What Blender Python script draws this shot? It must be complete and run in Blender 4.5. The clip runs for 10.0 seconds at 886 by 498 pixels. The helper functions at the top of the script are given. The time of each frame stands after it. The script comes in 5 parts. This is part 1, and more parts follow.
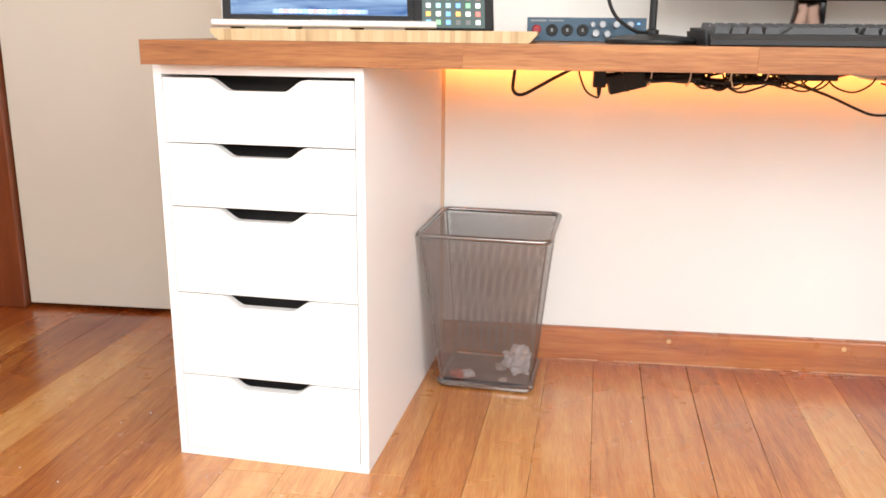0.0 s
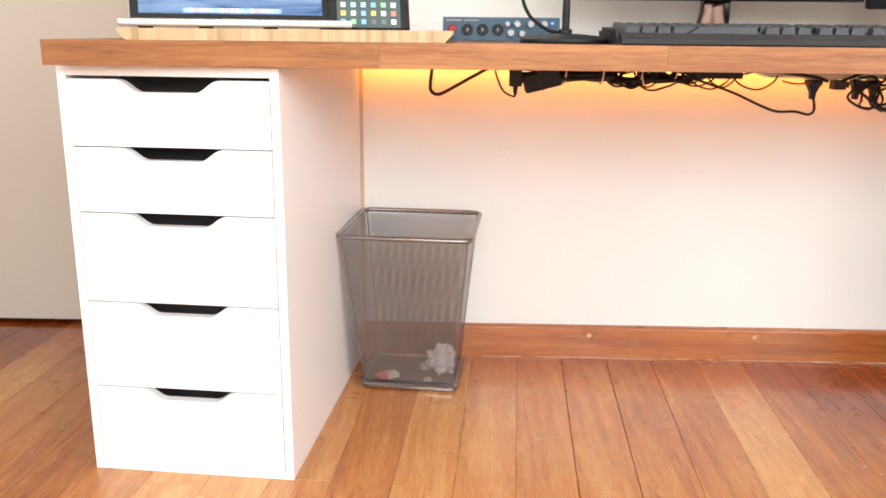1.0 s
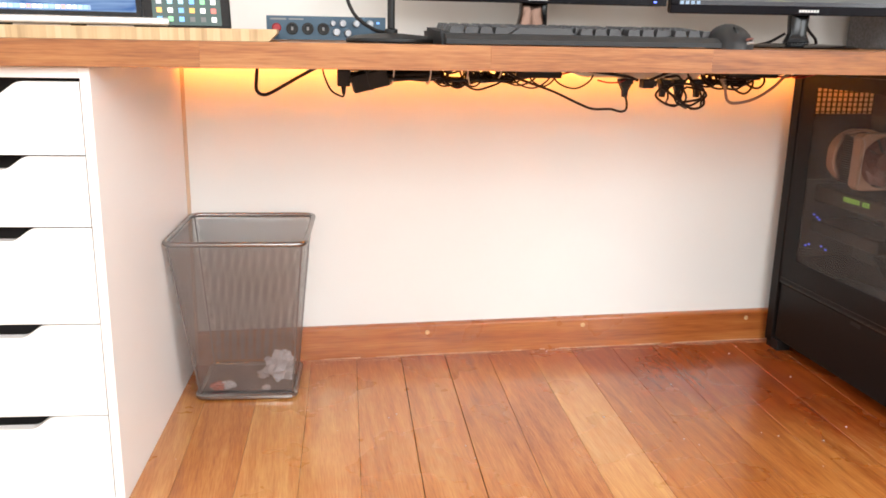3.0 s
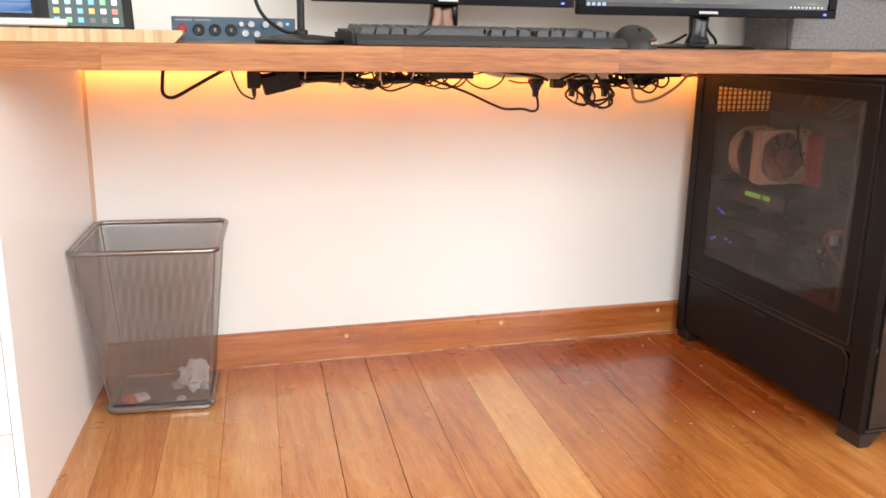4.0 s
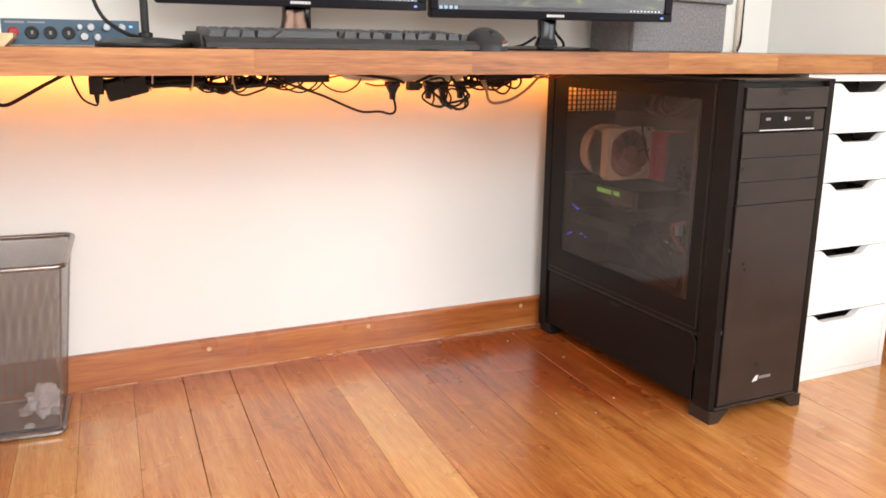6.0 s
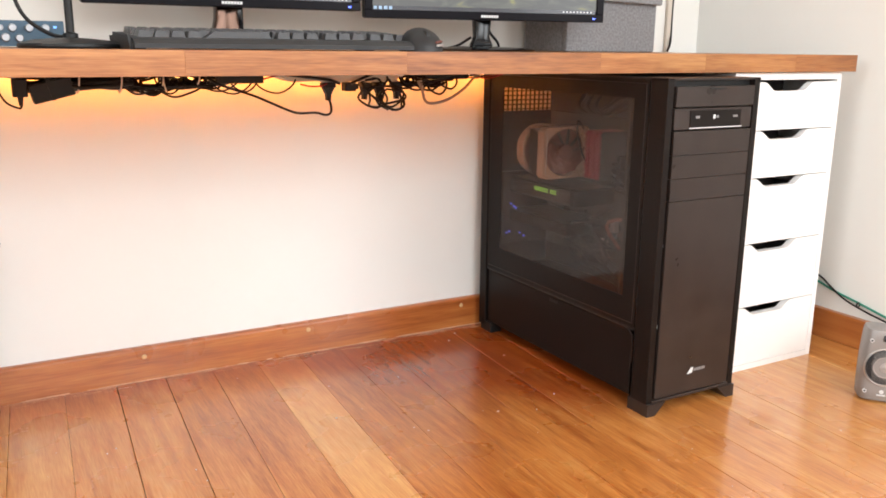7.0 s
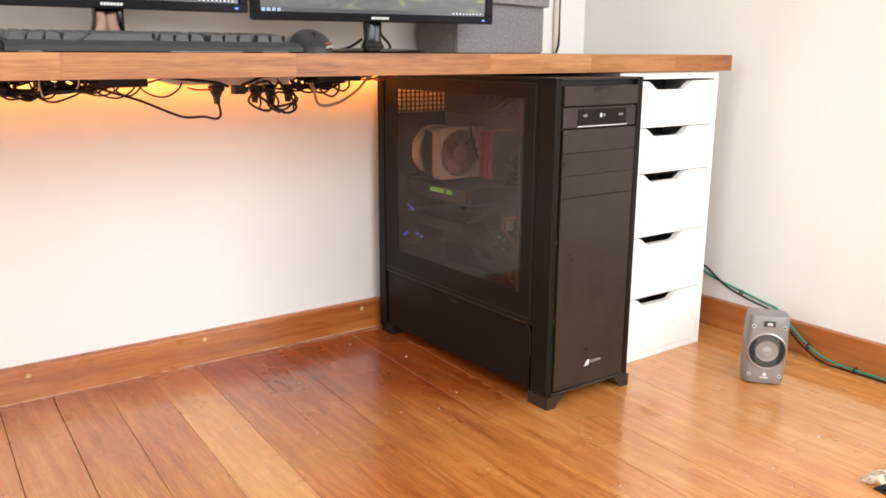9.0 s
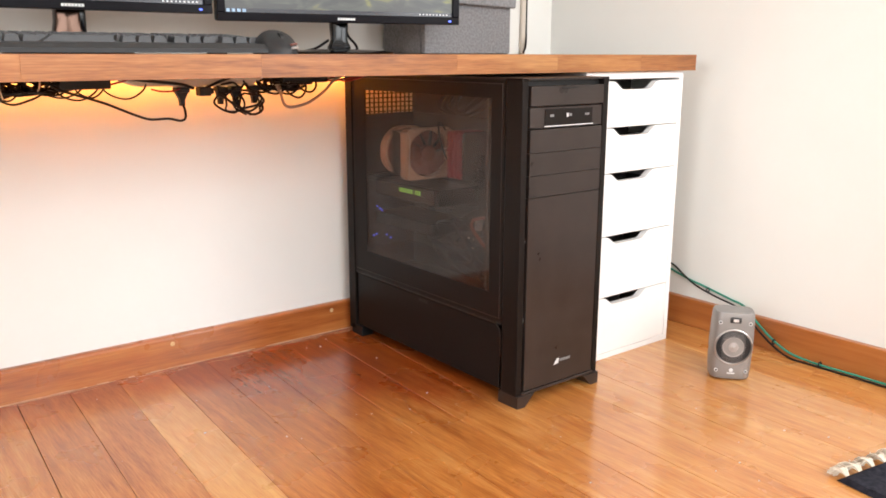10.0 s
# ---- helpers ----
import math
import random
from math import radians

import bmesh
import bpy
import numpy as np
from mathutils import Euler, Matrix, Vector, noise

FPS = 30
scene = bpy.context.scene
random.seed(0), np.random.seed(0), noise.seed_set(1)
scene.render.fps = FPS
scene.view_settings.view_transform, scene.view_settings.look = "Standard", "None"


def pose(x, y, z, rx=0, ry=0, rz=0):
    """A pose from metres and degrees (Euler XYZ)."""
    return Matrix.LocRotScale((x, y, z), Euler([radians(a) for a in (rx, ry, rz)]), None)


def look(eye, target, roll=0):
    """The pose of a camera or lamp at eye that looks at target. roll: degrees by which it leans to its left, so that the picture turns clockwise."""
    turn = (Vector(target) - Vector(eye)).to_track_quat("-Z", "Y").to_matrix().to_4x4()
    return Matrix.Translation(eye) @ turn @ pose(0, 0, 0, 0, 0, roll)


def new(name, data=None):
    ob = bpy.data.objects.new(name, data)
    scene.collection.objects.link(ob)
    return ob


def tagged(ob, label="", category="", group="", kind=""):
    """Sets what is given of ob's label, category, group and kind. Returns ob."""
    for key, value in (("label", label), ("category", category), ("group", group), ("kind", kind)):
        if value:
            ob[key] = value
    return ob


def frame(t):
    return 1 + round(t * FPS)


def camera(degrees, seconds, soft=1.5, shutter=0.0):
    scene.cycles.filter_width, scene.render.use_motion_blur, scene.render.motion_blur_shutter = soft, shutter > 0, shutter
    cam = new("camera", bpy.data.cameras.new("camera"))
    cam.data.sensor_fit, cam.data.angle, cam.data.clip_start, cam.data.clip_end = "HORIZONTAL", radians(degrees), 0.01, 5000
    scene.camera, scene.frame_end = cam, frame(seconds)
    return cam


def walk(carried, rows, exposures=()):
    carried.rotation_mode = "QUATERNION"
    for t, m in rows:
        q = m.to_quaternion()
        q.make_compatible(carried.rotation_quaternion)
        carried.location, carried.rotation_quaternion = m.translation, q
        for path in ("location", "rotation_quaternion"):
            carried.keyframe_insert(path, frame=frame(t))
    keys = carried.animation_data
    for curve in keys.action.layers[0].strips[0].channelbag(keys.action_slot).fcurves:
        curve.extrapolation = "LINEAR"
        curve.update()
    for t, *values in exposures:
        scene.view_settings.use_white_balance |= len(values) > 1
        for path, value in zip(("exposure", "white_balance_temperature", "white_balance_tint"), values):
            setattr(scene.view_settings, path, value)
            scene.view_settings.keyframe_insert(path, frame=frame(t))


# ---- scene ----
cam = camera(55.7, 10.0, 1.7)
PATH = [
    (0, (0.6380, -1.9032, 0.7527), (0.4123, 0.0190, 0.2482), 0.59),
    (0.5, (0.6387, -1.9012, 0.7519), (0.4985, 0.0240, 0.2489), 0.61),
    (1, (0.6395, -1.8994, 0.7512), (0.5986, 0.0310, 0.2508), 0.58),
    (1.5, (0.6403, -1.8978, 0.7504), (0.6911, 0.0330, 0.2514), 0.63),
    (2, (0.6412, -1.8964, 0.7496), (0.7873, 0.0390, 0.2507), 0.88),
    (2.5, (0.6423, -1.8953, 0.7489), (0.8835, 0.0310, 0.2529), 0.95),
    (3, (0.6434, -1.8944, 0.7481), (0.9882, 0.0140, 0.2544), 1.04),
    (4.5, (0.6472, -1.8931, 0.7458), (1.2720, -0.0520, 0.2629), 0.87),
    (5, (0.6486, -1.8932, 0.7450), (1.3569, -0.0840, 0.2662), 0.91),
    (5.5, (0.6502, -1.8934, 0.7442), (1.4224, -0.1080, 0.2686), 0.84),
    (7, (0.6552, -1.8956, 0.7419), (1.6135, -0.2030, 0.2742), 0.61),
    (7.5, (0.6571, -1.8967, 0.7411), (1.6747, -0.2390, 0.2753), 0.60),
    (8, (0.6590, -1.8981, 0.7404), (1.7316, -0.2770, 0.2782), 0.44),
    (8.5, (0.6611, -1.8998, 0.7396), (1.7783, -0.3030, 0.2782), 0.42),
    (9, (0.6632, -1.9016, 0.7388), (1.8162, -0.3350, 0.2804), 0.33),
    (9.5, (0.6654, -1.9037, 0.7381), (1.8446, -0.3570, 0.2816), 0.21),
    (10, (0.6677, -1.9061, 0.7373), (1.8746, -0.3790, 0.2821), 0.15),
]
walk(cam, [(t, look(eye, target, roll)) for t, eye, target, roll in PATH])

# ---- world and light ----
world = bpy.data.worlds.new("world")
scene.world = world
world.use_nodes = True
wn = world.node_tree.nodes
sky = wn.new("ShaderNodeTexSky")
sky.sky_type = "NISHITA"
sky.sun_disc = False
sky.sun_elevation, sky.sun_rotation = radians(35), radians(200)
wn["Background"].inputs["Strength"].default_value = 0.1
world.node_tree.links.new(sky.outputs["Color"], wn["Background"].inputs["Color"])
scene.view_settings.exposure = 0.0


def area_lamp(name, m, sx, sy, watts, color):
    d = bpy.data.lights.new(name, "AREA")
    d.shape, d.size, d.size_y, d.energy, d.color = "RECTANGLE", sx, sy, watts, color
    ob = new(name, d)
    ob.matrix_world = m
    return ob


ROOM_L, ROOM_R, ROOM_B, TOP = -2.2, 2.600, -4.0, 2.5
# daylight standing in the three window openings, behind the camera and to both sides
area_lamp("window_light", look((1.15, -3.97, 1.74), (1.0, 0, 0.8)), 2.2, 1.15, 83, (0.95, 0.98, 1.0))
area_lamp("window_light", look((-2.16, -2.35, 1.5), (2.0, -2.1, 0.9)), 1.5, 1.4, 73, (0.95, 0.98, 1.0))
area_lamp("window_light", look((ROOM_R - 0.04, -2.75, 1.45), (-1.0, -1.6, 0.6)), 1.3, 1.3, 50, (0.95, 0.98, 1.0))


# ---- materials ----
def mat(name, color, rough=0.5, metal=0.0, spec=0.5, coat=0.0, var=0.06, scale=6.0, bump=0.0, bscale=120.0,
        emit=None, power=0.0, rvar=0.0, alpha=1.0, trans=0.0):
    m = bpy.data.materials.new(name)
    m.use_nodes = True
    nt = m.node_tree
    b = nt.nodes["Principled BSDF"]
    b.inputs["Roughness"].default_value = rough
    b.inputs["Metallic"].default_value = metal
    b.inputs["Specular IOR Level"].default_value = spec
    b.inputs["Coat Weight"].default_value = coat
    b.inputs["Coat Roughness"].default_value = 0.12
    b.inputs["Alpha"].default_value = alpha
    b.inputs["Transmission Weight"].default_value = trans
    b.inputs["Base Color"].default_value = (*color, 1)
    if emit:
        b.inputs["Emission Color"].default_value = (*emit, 1)
        b.inputs["Emission Strength"].default_value = power
    tc = nt.nodes.new("ShaderNodeTexCoord")
    if var > 0:
        n = nt.nodes.new("ShaderNodeTexNoise")
        n.inputs["Scale"].default_value, n.inputs["Detail"].default_value = scale, 6
        nt.links.new(tc.outputs["Object"], n.inputs["Vector"])
        r = nt.nodes.new("ShaderNodeMapRange")
        r.inputs["From Min"].default_value, r.inputs["From Max"].default_value = 0.3, 0.7
        r.inputs["To Min"].default_value, r.inputs["To Max"].default_value = 1 - var, 1 + var
        nt.links.new(n.outputs["Fac"], r.inputs["Value"])
        mul = nt.nodes.new("ShaderNodeVectorMath")
        mul.operation = "SCALE"
        mul.inputs[0].default_value = color
        nt.links.new(r.outputs["Result"], mul.inputs["Scale"])
        nt.links.new(mul.outputs["Vector"], b.inputs["Base Color"])
        if rvar > 0:
            r2 = nt.nodes.new("ShaderNodeMapRange")
            r2.inputs["From Min"].default_value, r2.inputs["From Max"].default_value = 0.3, 0.7
            r2.inputs["To Min"].default_value, r2.inputs["To Max"].default_value = max(0.02, rough - rvar), rough + rvar
            nt.links.new(n.outputs["Fac"], r2.inputs["Value"])
            nt.links.new(r2.outputs["Result"], b.inputs["Roughness"])
    if bump > 0:
        n2 = nt.nodes.new("ShaderNodeTexNoise")
        n2.inputs["Scale"].default_value, n2.inputs["Detail"].default_value = bscale, 4
        nt.links.new(tc.outputs["Object"], n2.inputs["Vector"])
        bp = nt.nodes.new("ShaderNodeBump")
        bp.inputs["Strength"].default_value, bp.inputs["Distance"].default_value = bump, 0.002
        nt.links.new(n2.outputs["Fac"], bp.inputs["Height"])
        nt.links.new(bp.outputs["Normal"], b.inputs["Normal"])
    return m


def wood(name, dark, mid, light, axis="y", rough=0.3, coat=0.4, spread=0.5, grain=1.0, random_shift=True, bump=0.12, tone="Random", coatr=0.18, margin=False, stain=0.0, fine=0.35, contrast=1.0):
    """Varnished wood with grain along one axis; every piece gets its own tone and its own stretch of grain."""
    m = bpy.data.materials.new(name)
    m.use_nodes = True
    nt = m.node_tree
    N, L = nt.nodes.new, nt.links.new
    b = nt.nodes["Principled BSDF"]
    b.inputs["Roughness"].default_value = rough
    b.inputs["Coat Weight"].default_value = coat
    b.inputs["Coat Roughness"].default_value = coatr
    tc, info = N("ShaderNodeTexCoord"), N("ShaderNodeObjectInfo")
    off = N("ShaderNodeVectorMath")
    off.operation = "MULTIPLY_ADD"
    off.inputs[1].default_value = (37.0, 51.0, 23.0) if random_shift else (0, 0, 0)
    L(info.outputs["Random"], off.inputs[0])
    L(tc.outputs["Object"], off.inputs[2])
    s = {"x": (1.3, 22, 22), "y": (22, 1.3, 22), "z": (22, 22, 1.3)}[axis]
    mp = N("ShaderNodeMapping")
    mp.inputs["Scale"].default_value = [a * grain for a in s]
    L(off.outputs["Vector"], mp.inputs["Vector"])
    n1 = N("ShaderNodeTexNoise")
    n1.inputs["Scale"].default_value, n1.inputs["Detail"].default_value, n1.inputs["Distortion"].default_value = 1.0, 7, 0.3
    L(mp.outputs["Vector"], n1.inputs["Vector"])
    mp2 = N("ShaderNodeMapping")
    mp2.inputs["Scale"].default_value = [a * 7 * grain for a in s]
    L(off.outputs["Vector"], mp2.inputs["Vector"])
    n2 = N("ShaderNodeTexNoise")
    n2.inputs["Scale"].default_value, n2.inputs["Detail"].default_value = 1.0, 5
    L(mp2.outputs["Vector"], n2.inputs["Vector"])
    # tone = piece * spread + grain
    a1 = N("ShaderNodeMath")
    a1.operation = "MULTIPLY_ADD"
    a1.inputs[1].default_value, a1.inputs[2].default_value = spread, -spread / 2
    L(info.outputs["Color" if tone == "Color" else "Random"], a1.inputs[0])
    a2 = N("ShaderNodeMath")
    a2.operation = "MULTIPLY_ADD"
    a2.inputs[1].default_value = fine
    L(n2.outputs["Fac"], a2.inputs[0])
    L(n1.outputs["Fac"], a2.inputs[2])
    a3 = N("ShaderNodeMath")
    L(a1.outputs[0], a3.inputs[0])
    L(a2.outputs[0], a3.inputs[1])
    if stain > 0:
        # broad uneven darkening of the old finish, running over the boards
        st, sm = N("ShaderNodeTexNoise"), N("ShaderNodeMath")
        st.inputs["Scale"].default_value, st.inputs["Detail"].default_value, st.inputs["Roughness"].default_value = 3.2, 9, 0.68
        sm.operation = "MULTIPLY_ADD"
        sm.inputs[1].default_value = stain
        L(tc.outputs["Object"], st.inputs["Vector"])
        L(st.outputs["Fac"], sm.inputs[0])
        L(a3.outputs[0], sm.inputs[2])
        a3 = N("ShaderNodeMath")
        a3.operation = "SUBTRACT"
        a3.inputs[1].default_value = stain * 0.5
        L(sm.outputs[0], a3.inputs[0])
    a4 = N("ShaderNodeMath")
    a4.operation = "SUBTRACT"
    a4.inputs[1].default_value = (fine - 0.35) * 0.5
    L(a3.outputs[0], a4.inputs[0])
    a5 = N("ShaderNodeMath")
    a5.operation = "MULTIPLY_ADD"
    a5.inputs[1].default_value, a5.inputs[2].default_value = contrast, 0.68 * (1 - contrast)
    L(a4.outputs[0], a5.inputs[0])
    a3 = a5
    ramp = N("ShaderNodeValToRGB")
    e = ramp.color_ramp.elements
    e[0].position, e[0].color = 0.36, (*dark, 1)
    e[1].position, e[1].color = 1.0, (*light, 1)
    k = e.new(0.66)
    k.color = (*mid, 1)
    L(a3.outputs[0], ramp.inputs["Fac"])
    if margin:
        # darker red along the wall, wider towards the corner, with streaks along the boards
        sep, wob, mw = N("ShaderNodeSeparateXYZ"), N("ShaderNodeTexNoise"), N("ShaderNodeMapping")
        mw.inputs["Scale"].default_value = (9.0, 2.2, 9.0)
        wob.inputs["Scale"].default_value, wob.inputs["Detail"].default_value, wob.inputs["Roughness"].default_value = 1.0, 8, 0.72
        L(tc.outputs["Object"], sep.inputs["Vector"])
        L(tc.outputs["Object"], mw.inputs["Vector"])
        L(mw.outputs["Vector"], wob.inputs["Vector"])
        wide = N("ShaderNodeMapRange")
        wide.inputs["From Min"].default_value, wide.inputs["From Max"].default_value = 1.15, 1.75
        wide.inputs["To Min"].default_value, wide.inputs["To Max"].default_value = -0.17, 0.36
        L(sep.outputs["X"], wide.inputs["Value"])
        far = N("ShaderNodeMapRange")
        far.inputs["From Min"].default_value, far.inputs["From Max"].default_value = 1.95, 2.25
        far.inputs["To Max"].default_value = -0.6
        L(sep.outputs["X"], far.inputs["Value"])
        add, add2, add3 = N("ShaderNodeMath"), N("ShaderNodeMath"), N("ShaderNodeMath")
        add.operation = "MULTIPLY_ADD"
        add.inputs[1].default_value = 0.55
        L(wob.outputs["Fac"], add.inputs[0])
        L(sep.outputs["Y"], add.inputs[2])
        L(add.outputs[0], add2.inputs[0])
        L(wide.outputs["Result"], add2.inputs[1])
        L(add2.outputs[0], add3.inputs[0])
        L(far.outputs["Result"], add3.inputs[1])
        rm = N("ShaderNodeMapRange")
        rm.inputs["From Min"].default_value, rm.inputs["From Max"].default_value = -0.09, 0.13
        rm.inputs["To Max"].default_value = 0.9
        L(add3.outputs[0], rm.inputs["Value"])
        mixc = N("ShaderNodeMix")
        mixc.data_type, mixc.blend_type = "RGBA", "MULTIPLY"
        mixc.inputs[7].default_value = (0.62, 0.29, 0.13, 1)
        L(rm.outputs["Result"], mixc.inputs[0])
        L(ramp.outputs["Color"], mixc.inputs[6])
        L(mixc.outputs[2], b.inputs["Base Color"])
    else:
        L(ramp.outputs["Color"], b.inputs["Base Color"])
    big = N("ShaderNodeTexNoise")
    big.inputs["Scale"].default_value, big.inputs["Detail"].default_value = 5.0, 4
    L(tc.outputs["Object"], big.inputs["Vector"])
    rr = N("ShaderNodeMapRange")
    rr.inputs["From Min"].default_value, rr.inputs["From Max"].default_value = 0.3, 0.7
    rr.inputs["To Min"].default_value, rr.inputs["To Max"].default_value = rough * 0.8, rough * 1.35
    L(big.outputs["Fac"], rr.inputs["Value"])
    L(rr.outputs["Result"], b.inputs["Roughness"])
    bp = N("ShaderNodeBump")
    bp.inputs["Strength"].default_value, bp.inputs["Distance"].default_value = bump, 0.001
    L(a2.outputs[0], bp.inputs["Height"])
    L(bp.outputs["Normal"], b.inputs["Normal"])
    return m


M_WALL = mat("wall_paint", (0.80, 0.80, 0.768), 0.6, spec=0.3, var=0.025, scale=2.5, bump=0.06, bscale=60)
M_CEIL = mat("ceiling_paint", (0.85, 0.84, 0.82), 0.8, spec=0.2, var=0.02)
M_DOOR = mat("closet_paint", (0.66, 0.60, 0.515), 0.5, spec=0.3, var=0.03, scale=2, bump=0.05, bscale=80)
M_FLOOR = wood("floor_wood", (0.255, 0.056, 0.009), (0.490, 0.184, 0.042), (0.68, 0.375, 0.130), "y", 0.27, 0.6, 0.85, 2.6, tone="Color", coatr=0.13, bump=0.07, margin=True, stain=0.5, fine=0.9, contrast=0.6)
M_BASE = wood("baseboard_wood", (0.20, 0.046, 0.009), (0.38, 0.112, 0.024), (0.52, 0.20, 0.052), "x", 0.3, 0.4, 0.1, 1.6, fine=0.6)
M_BASEY = wood("baseboard_wood_side", (0.22, 0.058, 0.012), (0.37, 0.118, 0.027), (0.48, 0.19, 0.052), "y", 0.34, 0.3, 0.1)
M_JAMB = wood("jamb_wood", (0.10, 0.020, 0.005), (0.17, 0.036, 0.009), (0.24, 0.062, 0.016), "z", 0.35, 0.3, 0.1)
M_TRIM = mat("trim_paint", (0.66, 0.48, 0.34), 0.5, var=0.05)
M_DUSTY = mat("old_varnish", (0.60, 0.36, 0.23), 0.6, var=0.25, scale=40)
M_KNOT = mat("filled_nail_hole", (0.62, 0.40, 0.20), 0.6, var=0.2, scale=200)
M_SUB = mat("subfloor", (0.05, 0.022, 0.01), 0.9, var=0.2)
M_WALNUT = wood("walnut", (0.125, 0.036, 0.009), (0.275, 0.100, 0.027), (0.43, 0.195, 0.064), "x", 0.4, 0.1, 0.42, 2.6, tone="Color", fine=0.75, contrast=0.85)
M_BAMBOO = wood("bamboo", (0.38, 0.25, 0.12), (0.52, 0.36, 0.19), (0.62, 0.46, 0.27), "z", 0.45, 0.05, 0.36, 2.0)
M_WHITE = mat("white_laminate", (0.86, 0.855, 0.845), 0.35, spec=0.4, var=0.012, scale=3)
# dark colour standing in for the shade inside drawers and closet
M_SHADED_INSIDE = mat("shaded_inside", (0.10, 0.085, 0.08), 0.8, var=0.1)
M_CASE = mat("brushed_black_case", (0.026, 0.018, 0.0152), 0.33, spec=0.38, var=0.2, scale=14, bump=0.05, bscale=300, rvar=0.06)
M_CASE2 = mat("black_steel", (0.0095, 0.0068, 0.0058), 0.42, spec=0.14, var=0.15, scale=10, bump=0.04, bscale=400, rvar=0.05)
M_BLACK = mat("black_plastic", (0.009, 0.009, 0.009), 0.45, spec=0.3, var=0.15, scale=30)
M_GLOSS = mat("gloss_black", (0.005, 0.005, 0.006), 0.14, spec=0.3, coat=0.0, var=0.0)
M_CABLE = mat("cable_rubber", (0.006, 0.005, 0.005), 0.5, spec=0.3, var=0.2, scale=60)
M_GREYC = mat("grey_cable", (0.22, 0.19, 0.17), 0.55, var=0.1)
M_REDC = mat("red_cable", (0.30, 0.015, 0.02), 0.5, var=0.1)
M_GREENC = mat("green_cable", (0.02, 0.24, 0.16), 0.5, var=0.1, scale=40)
M_TIE = mat("cable_tie", (0.62, 0.55, 0.47), 0.5, var=0.05)
M_STRIP = mat("power_strip_plastic", (0.62, 0.55, 0.47), 0.45, var=0.06)
M_WIRE = mat("bin_wire", (0.27, 0.25, 0.245), 0.36, metal=0.65, var=0.12, scale=20)
M_RIM = mat("bin_rim", (0.31, 0.295, 0.29), 0.26, metal=0.9, var=0.1, scale=12)
M_PAPER = mat("crumpled_paper", (0.72, 0.70, 0.74), 0.8, var=0.08, scale=40)
M_PAPERR = mat("printed_paper", (0.60, 0.16, 0.12), 0.7, var=0.2, scale=60)
M_ALU = mat("aluminium", (0.72, 0.71, 0.71), 0.3, metal=0.8, var=0.03)
M_CHROME = mat("chrome_stand", (0.06, 0.036, 0.027), 0.18, metal=1.0, var=0.05)
M_KEY = mat("key_plastic", (0.035, 0.035, 0.037), 0.5, var=0.15, scale=40)
M_KBODY = mat("keyboard_body", (0.017, 0.017, 0.018), 0.5, spec=0.35, var=0.15, scale=30)
M_NAVY = mat("blue_faceplate", (0.035, 0.07, 0.105), 0.4, metal=0.3, var=0.08)
M_KNOB = mat("silver_knob", (0.34, 0.35, 0.37), 0.35, metal=0.4, var=0.03)
M_FELT = mat("grey_felt", (0.225, 0.225, 0.235), 0.95, spec=0.1, var=0.22, scale=170, bump=0.5, bscale=260)
M_SPK = mat("speaker_plastic", (0.26, 0.245, 0.235), 0.42, metal=0.25, var=0.06, scale=12)
M_CONE = mat("speaker_cone", (0.36, 0.33, 0.315), 0.4, metal=0.3, var=0.05)
M_SURR = mat("speaker_surround", (0.022, 0.022, 0.024), 0.4, var=0.1)
M_RUG = mat("rug_pile", (0.022, 0.022, 0.03), 0.95, spec=0.1, var=0.5, scale=90, bump=0.8, bscale=160)
M_FRINGE = mat("rug_fringe", (0.62, 0.54, 0.44), 0.9, var=0.15, scale=60)
M_TAN = mat("tan_fan_plastic", (0.40, 0.27, 0.19), 0.5, var=0.06)
M_BROWN = mat("brown_fan_plastic", (0.16, 0.055, 0.04), 0.45, var=0.08)
M_RAM = mat("red_memory", (0.26, 0.012, 0.022), 0.4, var=0.1)
M_PCB = mat("circuit_board", (0.03, 0.026, 0.024), 0.6, var=0.4, scale=60)
M_STEEL = mat("steel", (0.45, 0.42, 0.40), 0.35, metal=0.8, var=0.1)
M_PRINT = mat("grey_print", (0.62, 0.62, 0.62), 0.4, var=0.0)
M_PALE = mat("pale_print", (0.20, 0.20, 0.20), 0.4, var=0.0)
M_LED = mat("led_strip", (0.9, 0.6, 0.3), 0.5, var=0.0, emit=(1.0, 0.33, 0.045), power=78.0)
M_GREEN = mat("green_light", (0.1, 0.3, 0.05), 0.5, var=0.0, emit=(0.36, 0.80, 0.12), power=0.85)
M_BLUE = mat("blue_light", (0.02, 0.03, 0.3), 0.5, var=0.0, emit=(0.08, 0.13, 1.0), power=2.5)
M_REDL = mat("red_light", (0.3, 0.02, 0.02), 0.5, var=0.0, emit=(1.0, 0.05, 0.03), power=0.8)
M_BEZEL = mat("monitor_bezel", (0.005, 0.004, 0.006), 0.25, spec=0.06, coat=0.0, var=0.0)


def icon(name, c, p=0.9):
    return mat(name, c, 0.5, var=0.0, emit=c, power=p)


